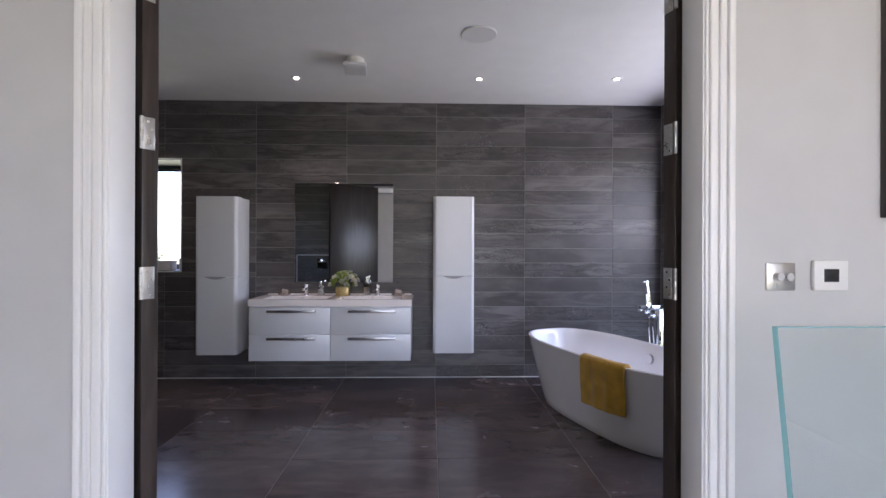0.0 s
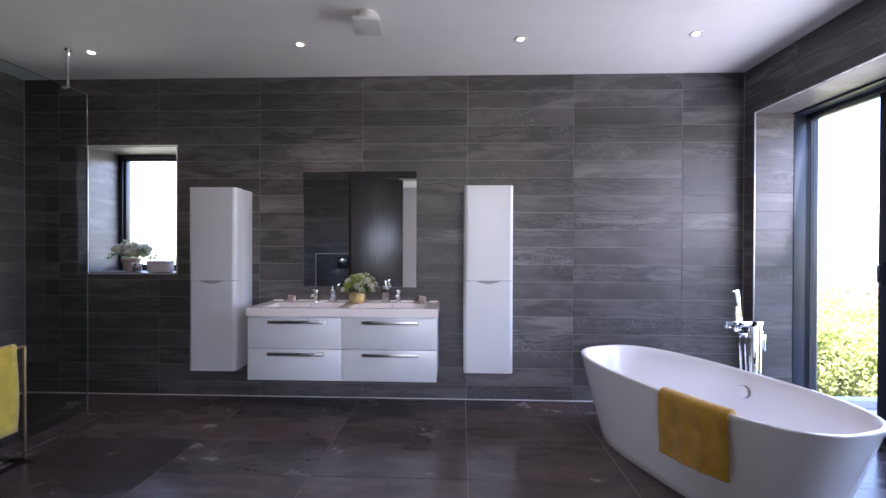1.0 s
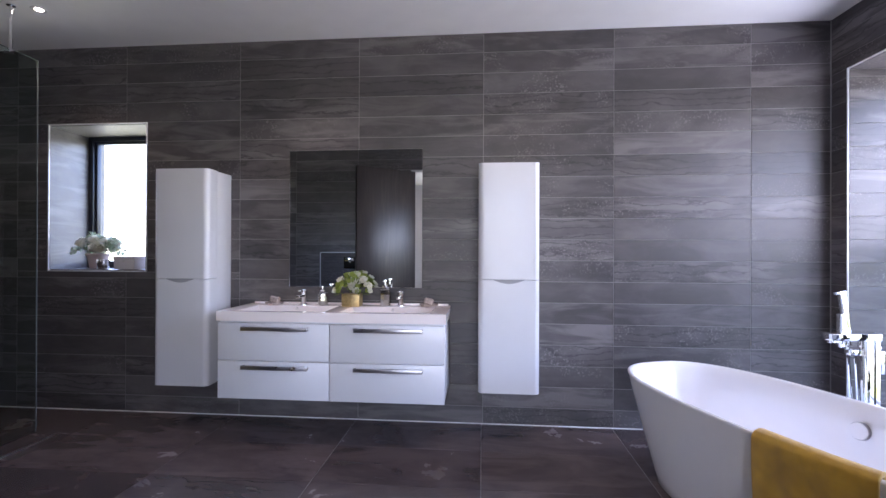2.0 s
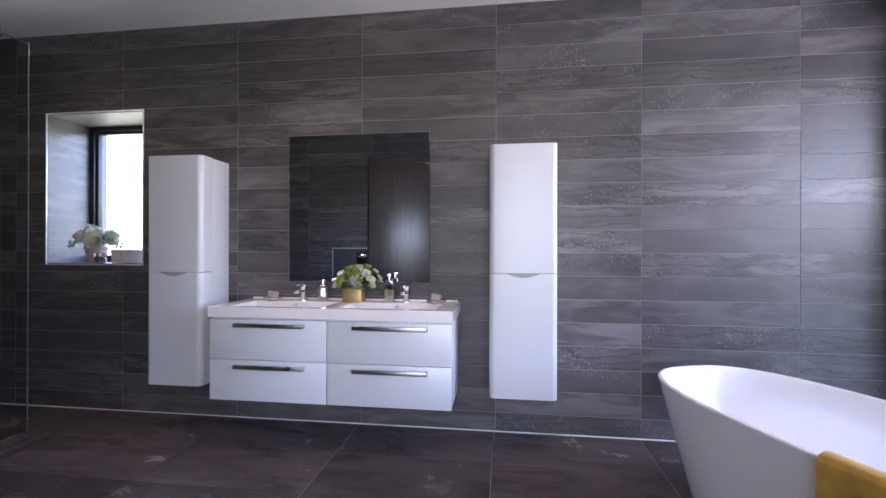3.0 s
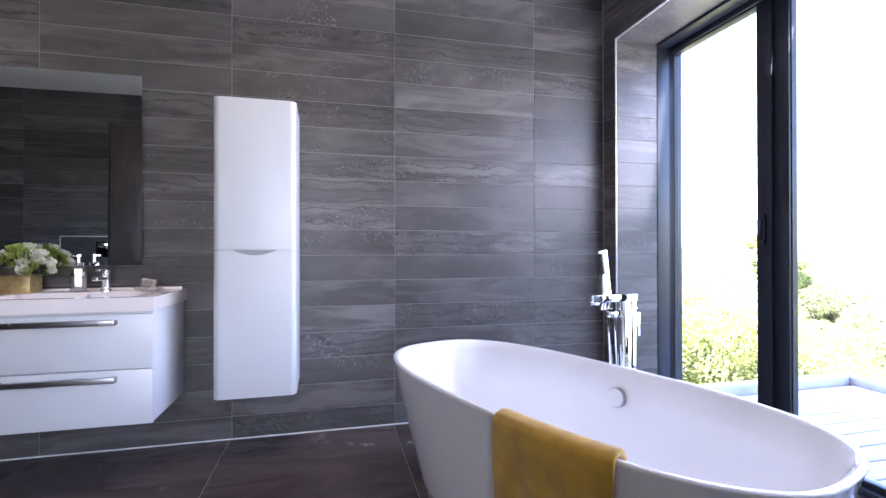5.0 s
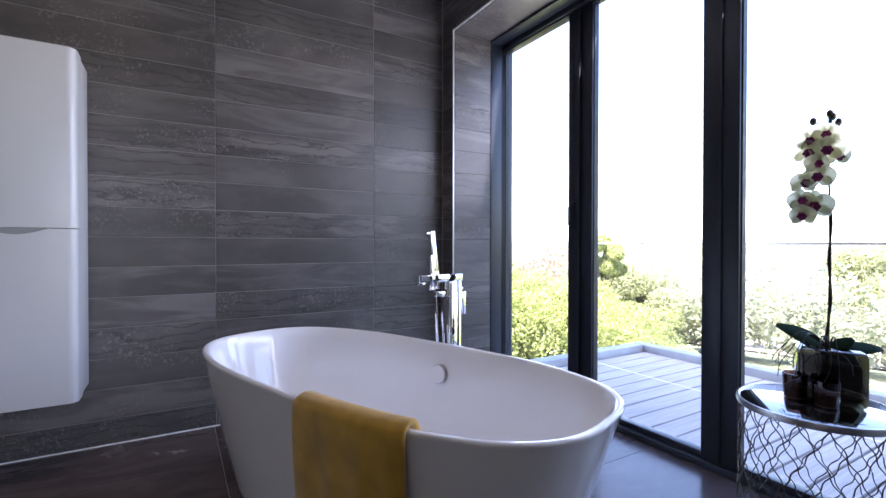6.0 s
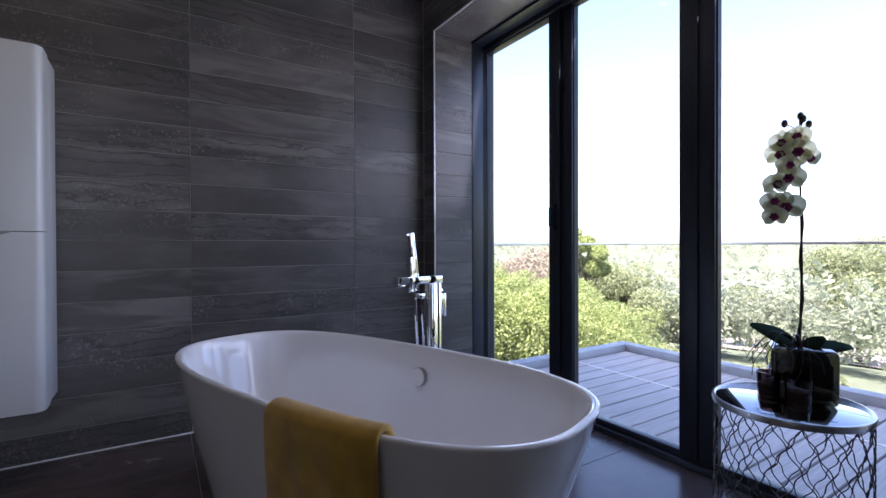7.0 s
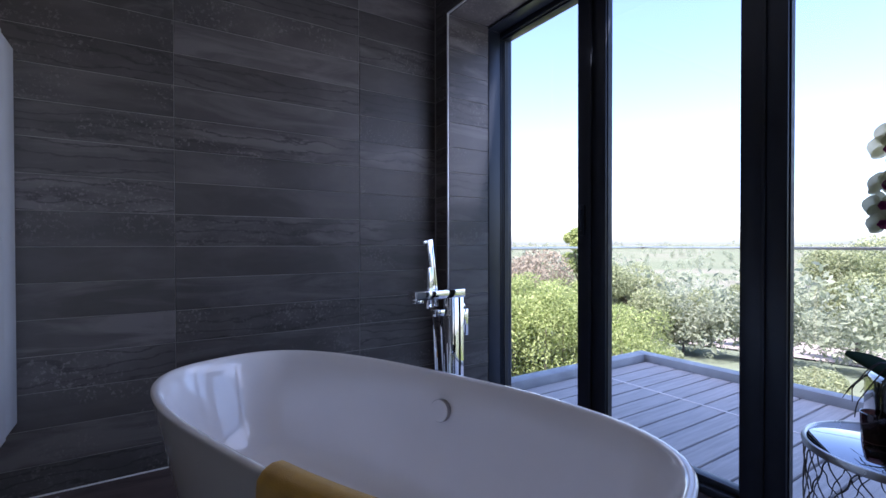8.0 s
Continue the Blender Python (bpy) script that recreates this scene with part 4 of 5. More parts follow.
def bath_towel():
    """A folded towel thrown over the rim: a short end inside, the long end outside."""
    s = thing("bath_towel", (BC.x, BC.y, 0), "folded ochre yellow towel draped over the bath rim", "towel")
    bm = bmesh.new()
    n, m = 36, 34
    p0, p1 = radians(96.0), radians(121.3)
    rows = []
    for i in range(n + 1):
        k = i / n
        phi = p0 + (p1 - p0) * k
        rim = bath_point(phi, 0.852, 0.404, 0)
        tang = (bath_point(phi + 0.01, 0.852, 0.404, 0) - bath_point(phi - 0.01, 0.852, 0.404, 0)).normalized()
        out = Vector((-tang.y, tang.x, 0))
        if out.dot(rim) < 0:
            out = -out
        drop_out = 0.305 - 0.01 * k
        row = []
        length = 0.10 + 0.08 + drop_out
        for j in range(m + 1):
            d = length * j / m
            wave = 0.005 * math.sin(7 * k + 9 * d) + 0.003 * math.sin(23 * k)
            if d < 0.10:
                row.append(rim - out * (0.050 + (0.10 - d) * 0.22) + Vector((0, 0, 0.540 - (0.10 - d))))
            elif d < 0.18:
                a = math.pi * (d - 0.10) / 0.08
                row.append(rim + out * (-0.016 - 0.034 * math.cos(a) + 0.003) + Vector((0, 0, 0.540 + 0.028 * math.sin(a))))
            else:
                e = d - 0.18
                row.append(rim + out * (0.020 + wave * min(1, e * 6)) - out * e * 0.03 + Vector((0, 0, 0.540 - e)))
        rows.append([bm.verts.new(v) for v in row])
    for p, q in zip(rows, rows[1:]):
        for j in range(m):
            bm.faces.new((p[j], p[j + 1], q[j + 1], q[j]))
    ob = part("cloth", bm, TOWEL, s, smooth=80)
    mod = ob.modifiers.new("thickness", "SOLIDIFY")
    mod.thickness, mod.offset = 0.016, 0.0
    bv = ob.modifiers.new("rounding", "BEVEL")
    bv.width, bv.segments, bv.limit_method = 0.006, 3, "ANGLE"


bath_towel()


def bath_tap():
    t = thing("bath_mixer", (1.822, 2.995, 0), "floor-standing square chrome bath mixer with hand shower", "bath tap")
    t.rotation_euler = (0, 0, radians(180 + 5))
    # local +x points to the bath
    e = 0.0012
    part("base", boxes(((-0.055, -0.05, 0), (0.055, 0.05, 0.012)), bevel=e), CHROME, t)
    part("column", boxes(((-0.040, -0.026, 0.012), (0.024, 0.026, 0.8055)), bevel=e), CHROME, t)
    part("spout", boxes(((-0.046, -0.029, 0.806), (0.190, 0.029, 0.838)), bevel=e), CHROME, t, "flat square spout")
    part("outlet", boxes(((0.150, -0.018, 0.794), (0.186, 0.018, 0.8055)), bevel=e), CHROME, t)
    kn = part("diverter", boxes(((0.024, -0.022, 0.735), (0.090, 0.014, 0.760)), bevel=e), CHROME, t, "square diverter block")
    bm = bmesh.new()
    rod(bm, (-0.040, 0.0, 0.765), (-0.062, 0.0, 0.765), 0.011, 20)
    part("knob", bm, CHROME, kn)
    lv = part("lever_block", boxes(((-0.062, -0.016, 0.690), (-0.040, 0.016, 0.742)), bevel=e), CHROME, t)
    part("lever", boxes(((-0.096, -0.022, 0.640), (-0.062, -0.010, 0.750)), bevel=e), CHROME, lv, "flat chrome lever plate")
    part("bracket", boxes(((0.070, -0.062, 0.762), (0.094, -0.030, 0.925)), bevel=e), CHROME, t, "upright hand shower bracket")
    bm = bmesh.new()
    box(bm, (-0.013, -0.010, 0.0), (0.013, 0.010, 0.272), e)
    box(bm, (0.013, -0.010, 0.258), (0.034, 0.010, 0.270), e)
    bmesh.ops.transform(bm, matrix=Matrix.Translation((0.048, -0.046, 0.765)) @ Matrix.Rotation(radians(7), 4, "Y"), verts=bm.verts)
    part("hand_shower", bm, CHROME, t, "slim square hand shower")
    for x, reach in ((0.080, 0.66), (0.045, 0.70)):
        bm = bmesh.new()
        tube(bm, [(x - 0.012 * k / 20, -0.012 + 0.012 * math.sin(k / 20 * math.pi), 0.737 - reach * k / 20) for k in range(21)], 0.0065, 10)
        part("hose", bm, CHROME, t, "chrome shower hose")


bath_tap()


# ---- wire side table with orchid ----
TX, TY, TR, TH = 2.465, 1.828, 0.210, 0.472


def wire_table():
    t = thing("side_table", (TX, TY, 0), "round wire-lattice side table with a black mirror top", "side table")
    bm = bmesh.new()
    lathe(bm, [(TR - 0.010, TH - 0.022), (TR, TH - 0.020), (TR + 0.002, TH - 0.010), (TR, TH), (TR - 0.006, TH + 0.001), (TR - 0.010, TH - 0.004)], 64)
    part("rim", bm, STEEL, t, "brushed metal rim band")
    bm = bmesh.new()
    lathe(bm, [(TR - 0.010, TH - 0.014), (TR - 0.010, TH - 0.004), (TR - 0.012, TH - 0.003)], 64)
    part("top", bm, plain("black_mirror_glass", (0.42, 0.43, 0.45), 0.02, 1.0, var=0.02), t, "black mirrored glass top")
    bm = bmesh.new()
    tube(bm, [((TR - 0.004) * math.cos(a), (TR - 0.004) * math.sin(a), 0.006) for a in (2 * math.pi * k / 64 for k in range(65))], 0.005, 8)
    part("foot_ring", bm, WIRE, t)
    # two families of wavy wires that cross as diamonds
    n = 18
    for sgn in (1, -1):
        for k in range(n):
            bm = bmesh.new()
            pts = []
            for j in range(49):
                q = j / 48
                z = 0.006 + (TH - 0.026) * q
                a = 2 * math.pi * k / n + sgn * (q * 1.22) + 0.022 * math.sin(q * 2 * math.pi * 7)
                pts.append(((TR - 0.004) * math.cos(a), (TR - 0.004) * math.sin(a), z))
            tube(bm, pts, 0.0020, 5)
            part("wire", bm, WIRE, t)


wire_table()


def orchid(rng):
    ox, oy = 2.565, 1.830
    v = thing("orchid", (ox, oy, TH - 0.003), "cream orchid with purple lips in a square smoked glass vase", "orchid")
    turn = Matrix.Rotation(radians(28), 4, "Z")
    bm = bmesh.new()
    box(bm, (-0.087, -0.087, 0.0), (0.087, 0.087, 0.172), 0.016, 4)
    bmesh.ops.transform(bm, matrix=turn, verts=bm.verts)
    part("vase", bm, SMOKED, v, "square smoked glass vase")
    bm = bmesh.new()
    box(bm, (-0.074, -0.074, 0.012), (0.074, 0.074, 0.130), 0.014, 3)
    bmesh.ops.transform(bm, matrix=turn, verts=bm.verts)
    part("filling", bm, plain("dark_bark_filling", (0.02, 0.016, 0.012), 0.8, var=0.5, scale=60, bump_s=0.8, bump_scale=80), v, "dark bark filling")
    for a, l, w, cup, up in ((118, 0.155, 0.070, -0.34, 1.0), (-58, 0.140, 0.062, -0.34, 0.50), (-66, 0.085, 0.055, -0.12, 1.1), (-120, 0.09, 0.05, -0.35, 0.25), (40, 0.10, 0.055, -0.2, 0.5)):
        bm = bmesh.new()
        d = Vector((math.cos(radians(a)), math.sin(radians(a)), up))
        petal(bm, (0, 0, 0.145), d, (-0.50, -0.28, 0.9), l * 1.0, w * 0.95, cup, 8)
        ob = part("leaf", bm, LEAF_DARK, v, "thick dark green leaf", smooth=70)
        mod = ob.modifiers.new("thickness", "SOLIDIFY")
        mod.thickness = 0.003
    def root(pts, r):
        part("root", tube(bmesh.new(), pts, r, 5, r * 0.5), STEM, v, "thin dark aerial root")

    for k in range(8):
        a = rng.uniform(0, 2 * math.pi)
        d = Vector((math.cos(a), math.sin(a), 0))
        tw = Vector((-d.y, d.x, 0)) * rng.uniform(-0.04, 0.04)
        far, fall = rng.uniform(0.08, 0.145), rng.uniform(0.05, 0.10)
        root([d * far * q + tw * math.sin(q * 5) + Vector((0, 0, 0.14 + 0.05 * math.sin(q * 2.4) - fall * q ** 3)) for q in (i / 9 for i in range(10))], 0.0024)
    for k in range(9):
        # roots that spill over the rim towards the bath
        a = radians(130 + 10 * k + rng.uniform(-5, 5))
        d = Vector((math.cos(a), math.sin(a), 0))
        tw = Vector((-d.y, d.x, 0)) * rng.uniform(-0.03, 0.03)
        far, fall = rng.uniform(0.125, 0.16), rng.uniform(0.06, 0.13)
        root([d * far * min(1.0, q * 1.25) + tw * q * math.sin(6 * q + k) + Vector((0, 0, 0.165 + 0.055 * math.sin(min(1.0, q * 1.3) * math.pi * 0.8) - fall * max(0, q - 0.4) ** 1.3 * 2)) for q in (i / 11 for i in range(12))], 0.0026)
    bm = bmesh.new()
    stem = [Vector((0.004 * math.sin(q * 9) - 0.005 * q, 0.004 * math.cos(q * 7), 0.12 + 0.82 * q)) for q in (i / 20 for i in range(21))]
    tube(bm, stem, 0.0046, 8, 0.0025)
    tube(bm, [p + Vector((0.006 * math.cos(k), 0.006 * math.sin(k), 0)) for k, p in enumerate(stem[:13])], 0.0025, 6)
    part("stem", bm, STEM, v, "dark orchid stem and stake")
    # the camera side of the stem lies towards -x, +y of the table
    face = Vector((-0.80, -0.45, 0.0)).normalized()
    side = Vector((face.y, -face.x, 0))
    if side.y < 0:
        side = -side
    heads = [(0.655, 0.045, 0.060), (0.625, 0.080, 0.046), (0.672, 0.088, 0.046), (0.735, 0.082, 0.050), (0.745, 0.036, 0.052),
             (0.790, 0.050, 0.044), (0.835, 0.066, 0.052), (0.838, 0.014, 0.054), (0.872, 0.058, 0.046), (0.880, 0.012, 0.046), (0.815, -0.016, 0.042)]
    for z, off, r in heads:
        r *= 0.88
        at = Vector((0, 0, z - 0.02)) + side * off * 0.9 + face * rng.uniform(0.01, 0.04)
        way = (face + side * rng.uniform(-0.3, 0.6) + Vector((0, 0, rng.uniform(-0.45, 0.0)))).normalized()
        u = way.cross(Vector((0, 0, 1))).normalized()
        w = u.cross(way)
        fl = bmesh.new()
        # three narrow sepals behind, two broad round petals in front
        for ang, k, wd, lift in ((90, 1.05, 0.80, 0.0), (218, 1.05, 0.74, 0.0), (322, 1.05, 0.74, 0.0), (12, 1.08, 1.35, 0.003), (168, 1.08, 1.35, 0.003)):
            d = math.cos(radians(ang)) * u + math.sin(radians(ang)) * w
            petal(fl, at + way * lift, d + way * rng.uniform(-0.05, 0.25), way, r * k * 0.92, r * wd, rng.uniform(-0.15, 0.25), 7)
        f = part("flower", fl, PETAL_ORCHID, v, "cream orchid flower", smooth=70)
        lp = bmesh.new()
        for ang in (250, 290, 60, 120, 0, 180):
            d = math.cos(radians(ang)) * u + math.sin(radians(ang)) * w
            petal(lp, at + way * 0.012, d + way * 0.6, way, r * 0.46, r * 0.40, 0.2, 3)
        part("lip", lp, LIP_PURPLE, f, "purple lip", smooth=70)
    bm = bmesh.new()
    for k, (dz, off) in enumerate(((0.955, 0.002), (0.935, 0.045), (0.925, -0.02), (0.945, -0.005))):
        at = Vector((0, 0, dz - 0.02)) + side * off
        bmesh.ops.create_icosphere(bm, subdivisions=2, radius=0.010, matrix=Matrix.Translation(at) @ Matrix.Diagonal((1, 1, 1.4, 1)))
        tube(bm, [at, Vector((0, 0, dz - 0.05))], 0.0018, 5)
    part("buds", bm, STEM, v, "small dark buds")


orchid(random.Random(21))
votive(2.462, 1.880, 0.036, 0.088, TH - 0.003, "dark red glass candle holder on the side table", CUP_GLASS)
votive(2.447, 1.792, 0.036, 0.088, TH - 0.003, "dark red glass candle holder on the side table", CUP_GLASS)


# ---- shower and towel stand ----
def shower_screen():
    s = thing("shower_screen", (-2.985, 0, 0), "clear glass walk-in shower panel hung from a ceiling rod", "shower screen")
    bm = bmesh.new()
    for x in (-0.004, 0.004):
        bm.faces.new([bm.verts.new((x, y, z)) for y, z in ((1.5, 0.004), (3.47, 0.004), (3.47, 2.49), (1.5, 2.49))])
    p = part("pane", bm, SHOWER_GLASS, s, smooth=0)
    p.visible_shadow = False
    part("polished_edge", boxes(((-0.004, 3.470, 0.004), (0.004, 3.473, 2.49))), plain("pale_glass_edge", (0.13, 0.15, 0.15), 0.4), s, "pale polished glass edge")
    part("polished_edge", boxes(((-0.004, 1.5, 2.49), (0.004, 3.473, 2.493))), plain("dark_glass_edge", (0.05, 0.08, 0.075), 0.4), s)
    part("floor_channel", boxes(((-0.010, 1.5, 0.0005), (0.010, 3.47, 0.006)), bevel=0.001), CHROME, s)
    part("drain_strip", boxes(((0.165, 1.5, 0.0008), (0.185, 3.45, 0.004)), bevel=0.001), STEEL, s, "slim steel floor drain strip")
    bm = bmesh.new()
    rod(bm, (0.02, 3.277, 2.46), (0.02, 3.277, CEIL - 0.004), 0.0095, 16)
    rod(bm, (0.02, 3.277, CEIL - 0.012), (0.02, 3.277, CEIL - 0.0005), 0.024, 20)
    box(bm, (-0.012, 3.262, 2.455), (0.03, 3.292, 2.485), 0.002)
    part("ceiling_rod", bm, CHROME, s, "chrome ceiling support rod")


shower_screen()


def towel_stand():
    s = thing("towel_stand", (-2.77, 2.32, 0), "slim black and brass free-standing towel stand", "towel stand")
    for name, x, y0, y1, h in (("tall_frame", 0.08, -0.30, 0.335, 0.70), ("low_frame", -0.09, -0.28, 0.30, 0.74)):
        bm = bmesh.new()
        for y in (y0, y1):
            box(bm, (x - 0.007, y - 0.007, 0.012), (x + 0.007, y + 0.007, h), 0.002)
        box(bm, (x - 0.007, y0, h - 0.012), (x + 0.007, y1, h + 0.002), 0.002)
        part(name, bm, BRASS, s, "brass towel rail frame")
    bm = bmesh.new()
    for y in (-0.29, 0.325):
        box(bm, (-0.15, y - 0.012, 0.0), (0.14, y + 0.012, 0.014), 0.003)
    box(bm, (0.068, -0.29, 0.0), (0.092, 0.325, 0.014), 0.003)
    part("base", bm, BLACK, s, "black base bars")


towel_stand()


def hung_towel(x, top, y0, y1, front, back):
    s = thing("hand_towel", (-2.77, 2.32, 0), "lemon yellow towel folded over the towel stand", "towel", "towels on the stand")
    bm = bmesh.new()
    n, m = 16, 26
    rows = []
    for i in range(n + 1):
        y = y0 + (y1 - y0) * i / n
        row = []
        for j in range(m + 1):
            q = j / m
            w = 0.006 * math.sin(i * 0.9) * q
            if q < 0.45:
                row.append((x + 0.016 + w, y + 0.01 * math.sin(q * 9), top - front * (0.45 - q) / 0.45))
            elif q < 0.55:
                a = math.pi * (q - 0.45) / 0.10
                row.append((x + 0.016 * math.cos(a), y, top + 0.014 * math.sin(a)))
            else:
                row.append((x - 0.016 - w, y, top - back * (q - 0.55) / 0.45))
        rows.append([bm.verts.new(v) for v in row])
    for p, q in zip(rows, rows[1:]):
        for j in range(m):
            bm.faces.new((p[j], p[j + 1], q[j + 1], q[j]))
    ob = part("cloth", bm, TOWEL_LIGHT, s, smooth=80)
    mod = ob.modifiers.new("thickness", "SOLIDIFY")
    mod.thickness, mod.offset = 0.010, 0.0


hung_towel(0.08, 0.706, -0.25, 0.27, 0.50, 0.42)
hung_towel(-0.09, 0.746, -0.24, 0.27, 0.50, 0.44)


# ---- boxed cistern with its flush plate, seen in the mirror ----
cis = thing("cistern_boxing", (-1.95, Y0, 0), "tiled boxed-in cistern with a chrome flush plate", "cistern boxing")
part("boxing", boxes(((-0.33, 0, 0), (0.35, 0.16, 1.19)), bevel=0.002), WALL_TILE, cis)
part("edging", boxes(((-0.332, 0.156, 1.188), (0.352, 0.164, 1.196))), EDGE_TRIM, cis)
part("edging", boxes(((-0.336, 0.156, 0), (-0.328, 0.164, 1.188))), EDGE_TRIM, cis)
fp = part("flush_plate", boxes(((0.00, 0.160, 0.97), (0.16, 0.170, 1.13)), bevel=0.004), BLACK, cis, "black and chrome flush plate")
part("button", boxes(((0.015, 0.170, 1.075), (0.145, 0.176, 1.118)), bevel=0.003), CHROME, fp)


# ---- balcony ----
DX0, DX1, DY0, DY1, DZ = 2.82, 4.60, -1.2, 3.99, -0.055


def balcony():
    b = structure("balcony_base", boxes(((2.86, DY0, -0.5), (DX1 + 0.12, DY1 + 0.12, DZ - 0.03))), RENDER_WALL, "rendered balcony base under the deck", "balcony")
    k = thing("coping", (0, 0, DZ - 0.03), "pale grey upstand round the balcony deck", "coping", kind="structure")
    part("upstand", boxes(((DX1, DY0, 0), (DX1 + 0.12, DY1 + 0.12, 0.095)), bevel=0.006), KERB, k)
    part("upstand", boxes(((2.865, DY1, 0), (DX1 - 0.001, DY1 + 0.12, 0.095)), bevel=0.006), KERB, k)
    g = thing("balcony_balustrade", (0, 0, 0.07), "frameless glass balustrade with a slim metal top rail", "balustrade")
    for a, c in (((DX1 + 0.06, DY1 + 0.06), (DX1 + 0.06, 2.75)), ((DX1 + 0.06, 2.73), (DX1 + 0.06, 1.45)), ((DX1 + 0.06, 1.43), (DX1 + 0.06, DY0)), ((2.87, DY1 + 0.06), (DX1 + 0.04, DY1 + 0.06))):
        bm = bmesh.new()
        bm.faces.new([bm.verts.new(v) for v in ((*a, -0.06), (*c, -0.06), (*c, 0.915), (*a, 0.915))])
        p = part("pane", bm, RAIL_GLASS, g, smooth=0)
        p.visible_shadow = False
    part("top_rail", boxes(((DX1 + 0.04, DY0, 0.905), (DX1 + 0.08, DY1 + 0.08, 0.925)), bevel=0.004), STEEL, g, "slim steel top rail")
    part("top_rail", boxes(((2.87, DY1 + 0.04, 0.905), (DX1 + 0.039, DY1 + 0.08, 0.925)), bevel=0.004), STEEL, g)
    d = thing("deck", (0, 0, DZ), "weathered grey composite deck boards with dark gaps", "deck", kind="structure")
    me = mesh_of("deck_board", boxes(((0, 0, -0.024), (DX1 - 2.87, 0.134, 0)), bevel=0.004), DECK, 0)
    y = DY1 - 0.147
    while y > DY0:
        o = new("deck_board", me)
        o.parent = d
        o.location = (2.868, y, 0)
        y -= 0.148
    # streak of sunlight across the boards, laid as a thin pale strip
    part("inlay_strip", boxes(((3.875, 1.2, 0.0005), (3.894, DY1 - 0.02, 0.003)), bevel=0.0008), plain("painted_sun_streak", (0.82, 0.74, 0.68), 0.6), d, "pale slim strip standing in for a streak of sunlight on the boards")
    structure("deck_bed", boxes(((2.865, DY0, DZ - 0.03), (DX1, DY1, DZ - 0.026))), GASKET, "dark bed under the deck boards", "deck bed")
    structure("wall_outside", boxes(((2.861, DY0 - 3, -4), (2.869, EW[0] - 0.05, DZ - 0.05))), RENDER_WALL, "rendered outside wall beside the glazed doors", "wall")


balcony()


# ---- land outside ----
def land(x, y):
    d = math.hypot(x - 3, y - 2)
    z = -3.4 - 0.115 * max(0, d - 6) if d < 190 else -24.6
    if d > 190:
        z += (d - 190) ** 0.93 * 0.0148
    return z + 1.4 * noise.noise((x * 0.018, y * 0.018, 3)) * min(1, d / 60) + 9.0 * noise.noise((x * 0.0016, y * 0.0016, 7)) * min(1, d / 1500)


def ground():
    bm = bmesh.new()
    radii = [3 + 3 * 1.115 ** k for k in range(64)]
    seg = 96
    rings = []
    for r in radii:
        rings.append([bm.verts.new((3 + r * math.cos(a), 2 + r * math.sin(a), land(3 + r * math.cos(a), 2 + r * math.sin(a)))) for a in (2 * math.pi * j / seg for j in range(seg))])
    for p, q in zip(rings, rings[1:]):
        for j in range(seg):
            bm.faces.new((p[j], p[(j + 1) % seg], q[(j + 1) % seg], q[j]))
    bm.faces.new(rings[0])
    solid("ground", bm, GROUND, "rolling green meadow falling to a wooded valley", "ground", kind="structure", smooth=80)
    bm = bmesh.new()
    n = 14
    at = [[bm.verts.new((38 + 26 * i / n, 8 + 17 * j / n + 0.3 * i, land(38 + 26 * i / n, 8 + 17 * j / n + 0.3 * i) + 0.12)) for j in range(n + 1)] for i in range(n + 1)]
    for i in range(n):
        for j in range(n):
            bm.faces.new((at[i][j], at[i + 1][j], at[i + 1][j + 1], at[i][j + 1]))
    solid("field", bm, FIELD, "bare pinkish ploughed field below the house", "field", kind="structure", smooth=80)


ground()


def leaf_cloud(centres, count, size, rng, flat=0.0):
    """Leaves scattered over clumps (x, y, z, radius): mostly near their skins. Returns vertex and face arrays."""
    w = np.array([c[3] ** 2 for c in centres])
    pick = rng.choice(len(centres), count, p=w / w.sum())
    cen = np.array(centres)[pick]
    d = rng.normal(size=(count, 3))
    d /= np.linalg.norm(d, axis=1)[:, None]
    r = cen[:, 3] * (0.55 + 0.5 * rng.random(count) ** 0.6)
    p = cen[:, :3] + d * r[:, None] * np.array([1, 1, 0.85])
    u = rng.normal(size=(count, 3)) + d * 0.3
    u /= np.linalg.norm(u, axis=1)[:, None]
    v = np.cross(u, d + rng.normal(size=(count, 3)) * 0.5)
    v /= np.linalg.norm(v, axis=1)[:, None]
    s = size * (0.6 + 0.8 * rng.random(count))[:, None]
    q = np.stack([p - u * s, p + v * s * 0.42, p + u * s, p - v * s * 0.42], 1).reshape(-1, 3)
    return q


def leaf_mesh(name, quads, mat):
    me = bpy.data.meshes.new(name)
    n = len(quads) // 4
    me.vertices.add(len(quads))
    me.vertices.foreach_set("co", quads.astype(np.float32).ravel())
    me.loops.add(4 * n)
    me.loops.foreach_set("vertex_index", np.arange(4 * n, dtype=np.int32))
    me.polygons.add(n)
    me.polygons.foreach_set("loop_start", np.arange(0, 4 * n, 4, dtype=np.int32))
    me.update(calc_edges=True)
    me.materials.append(mat)
    return me


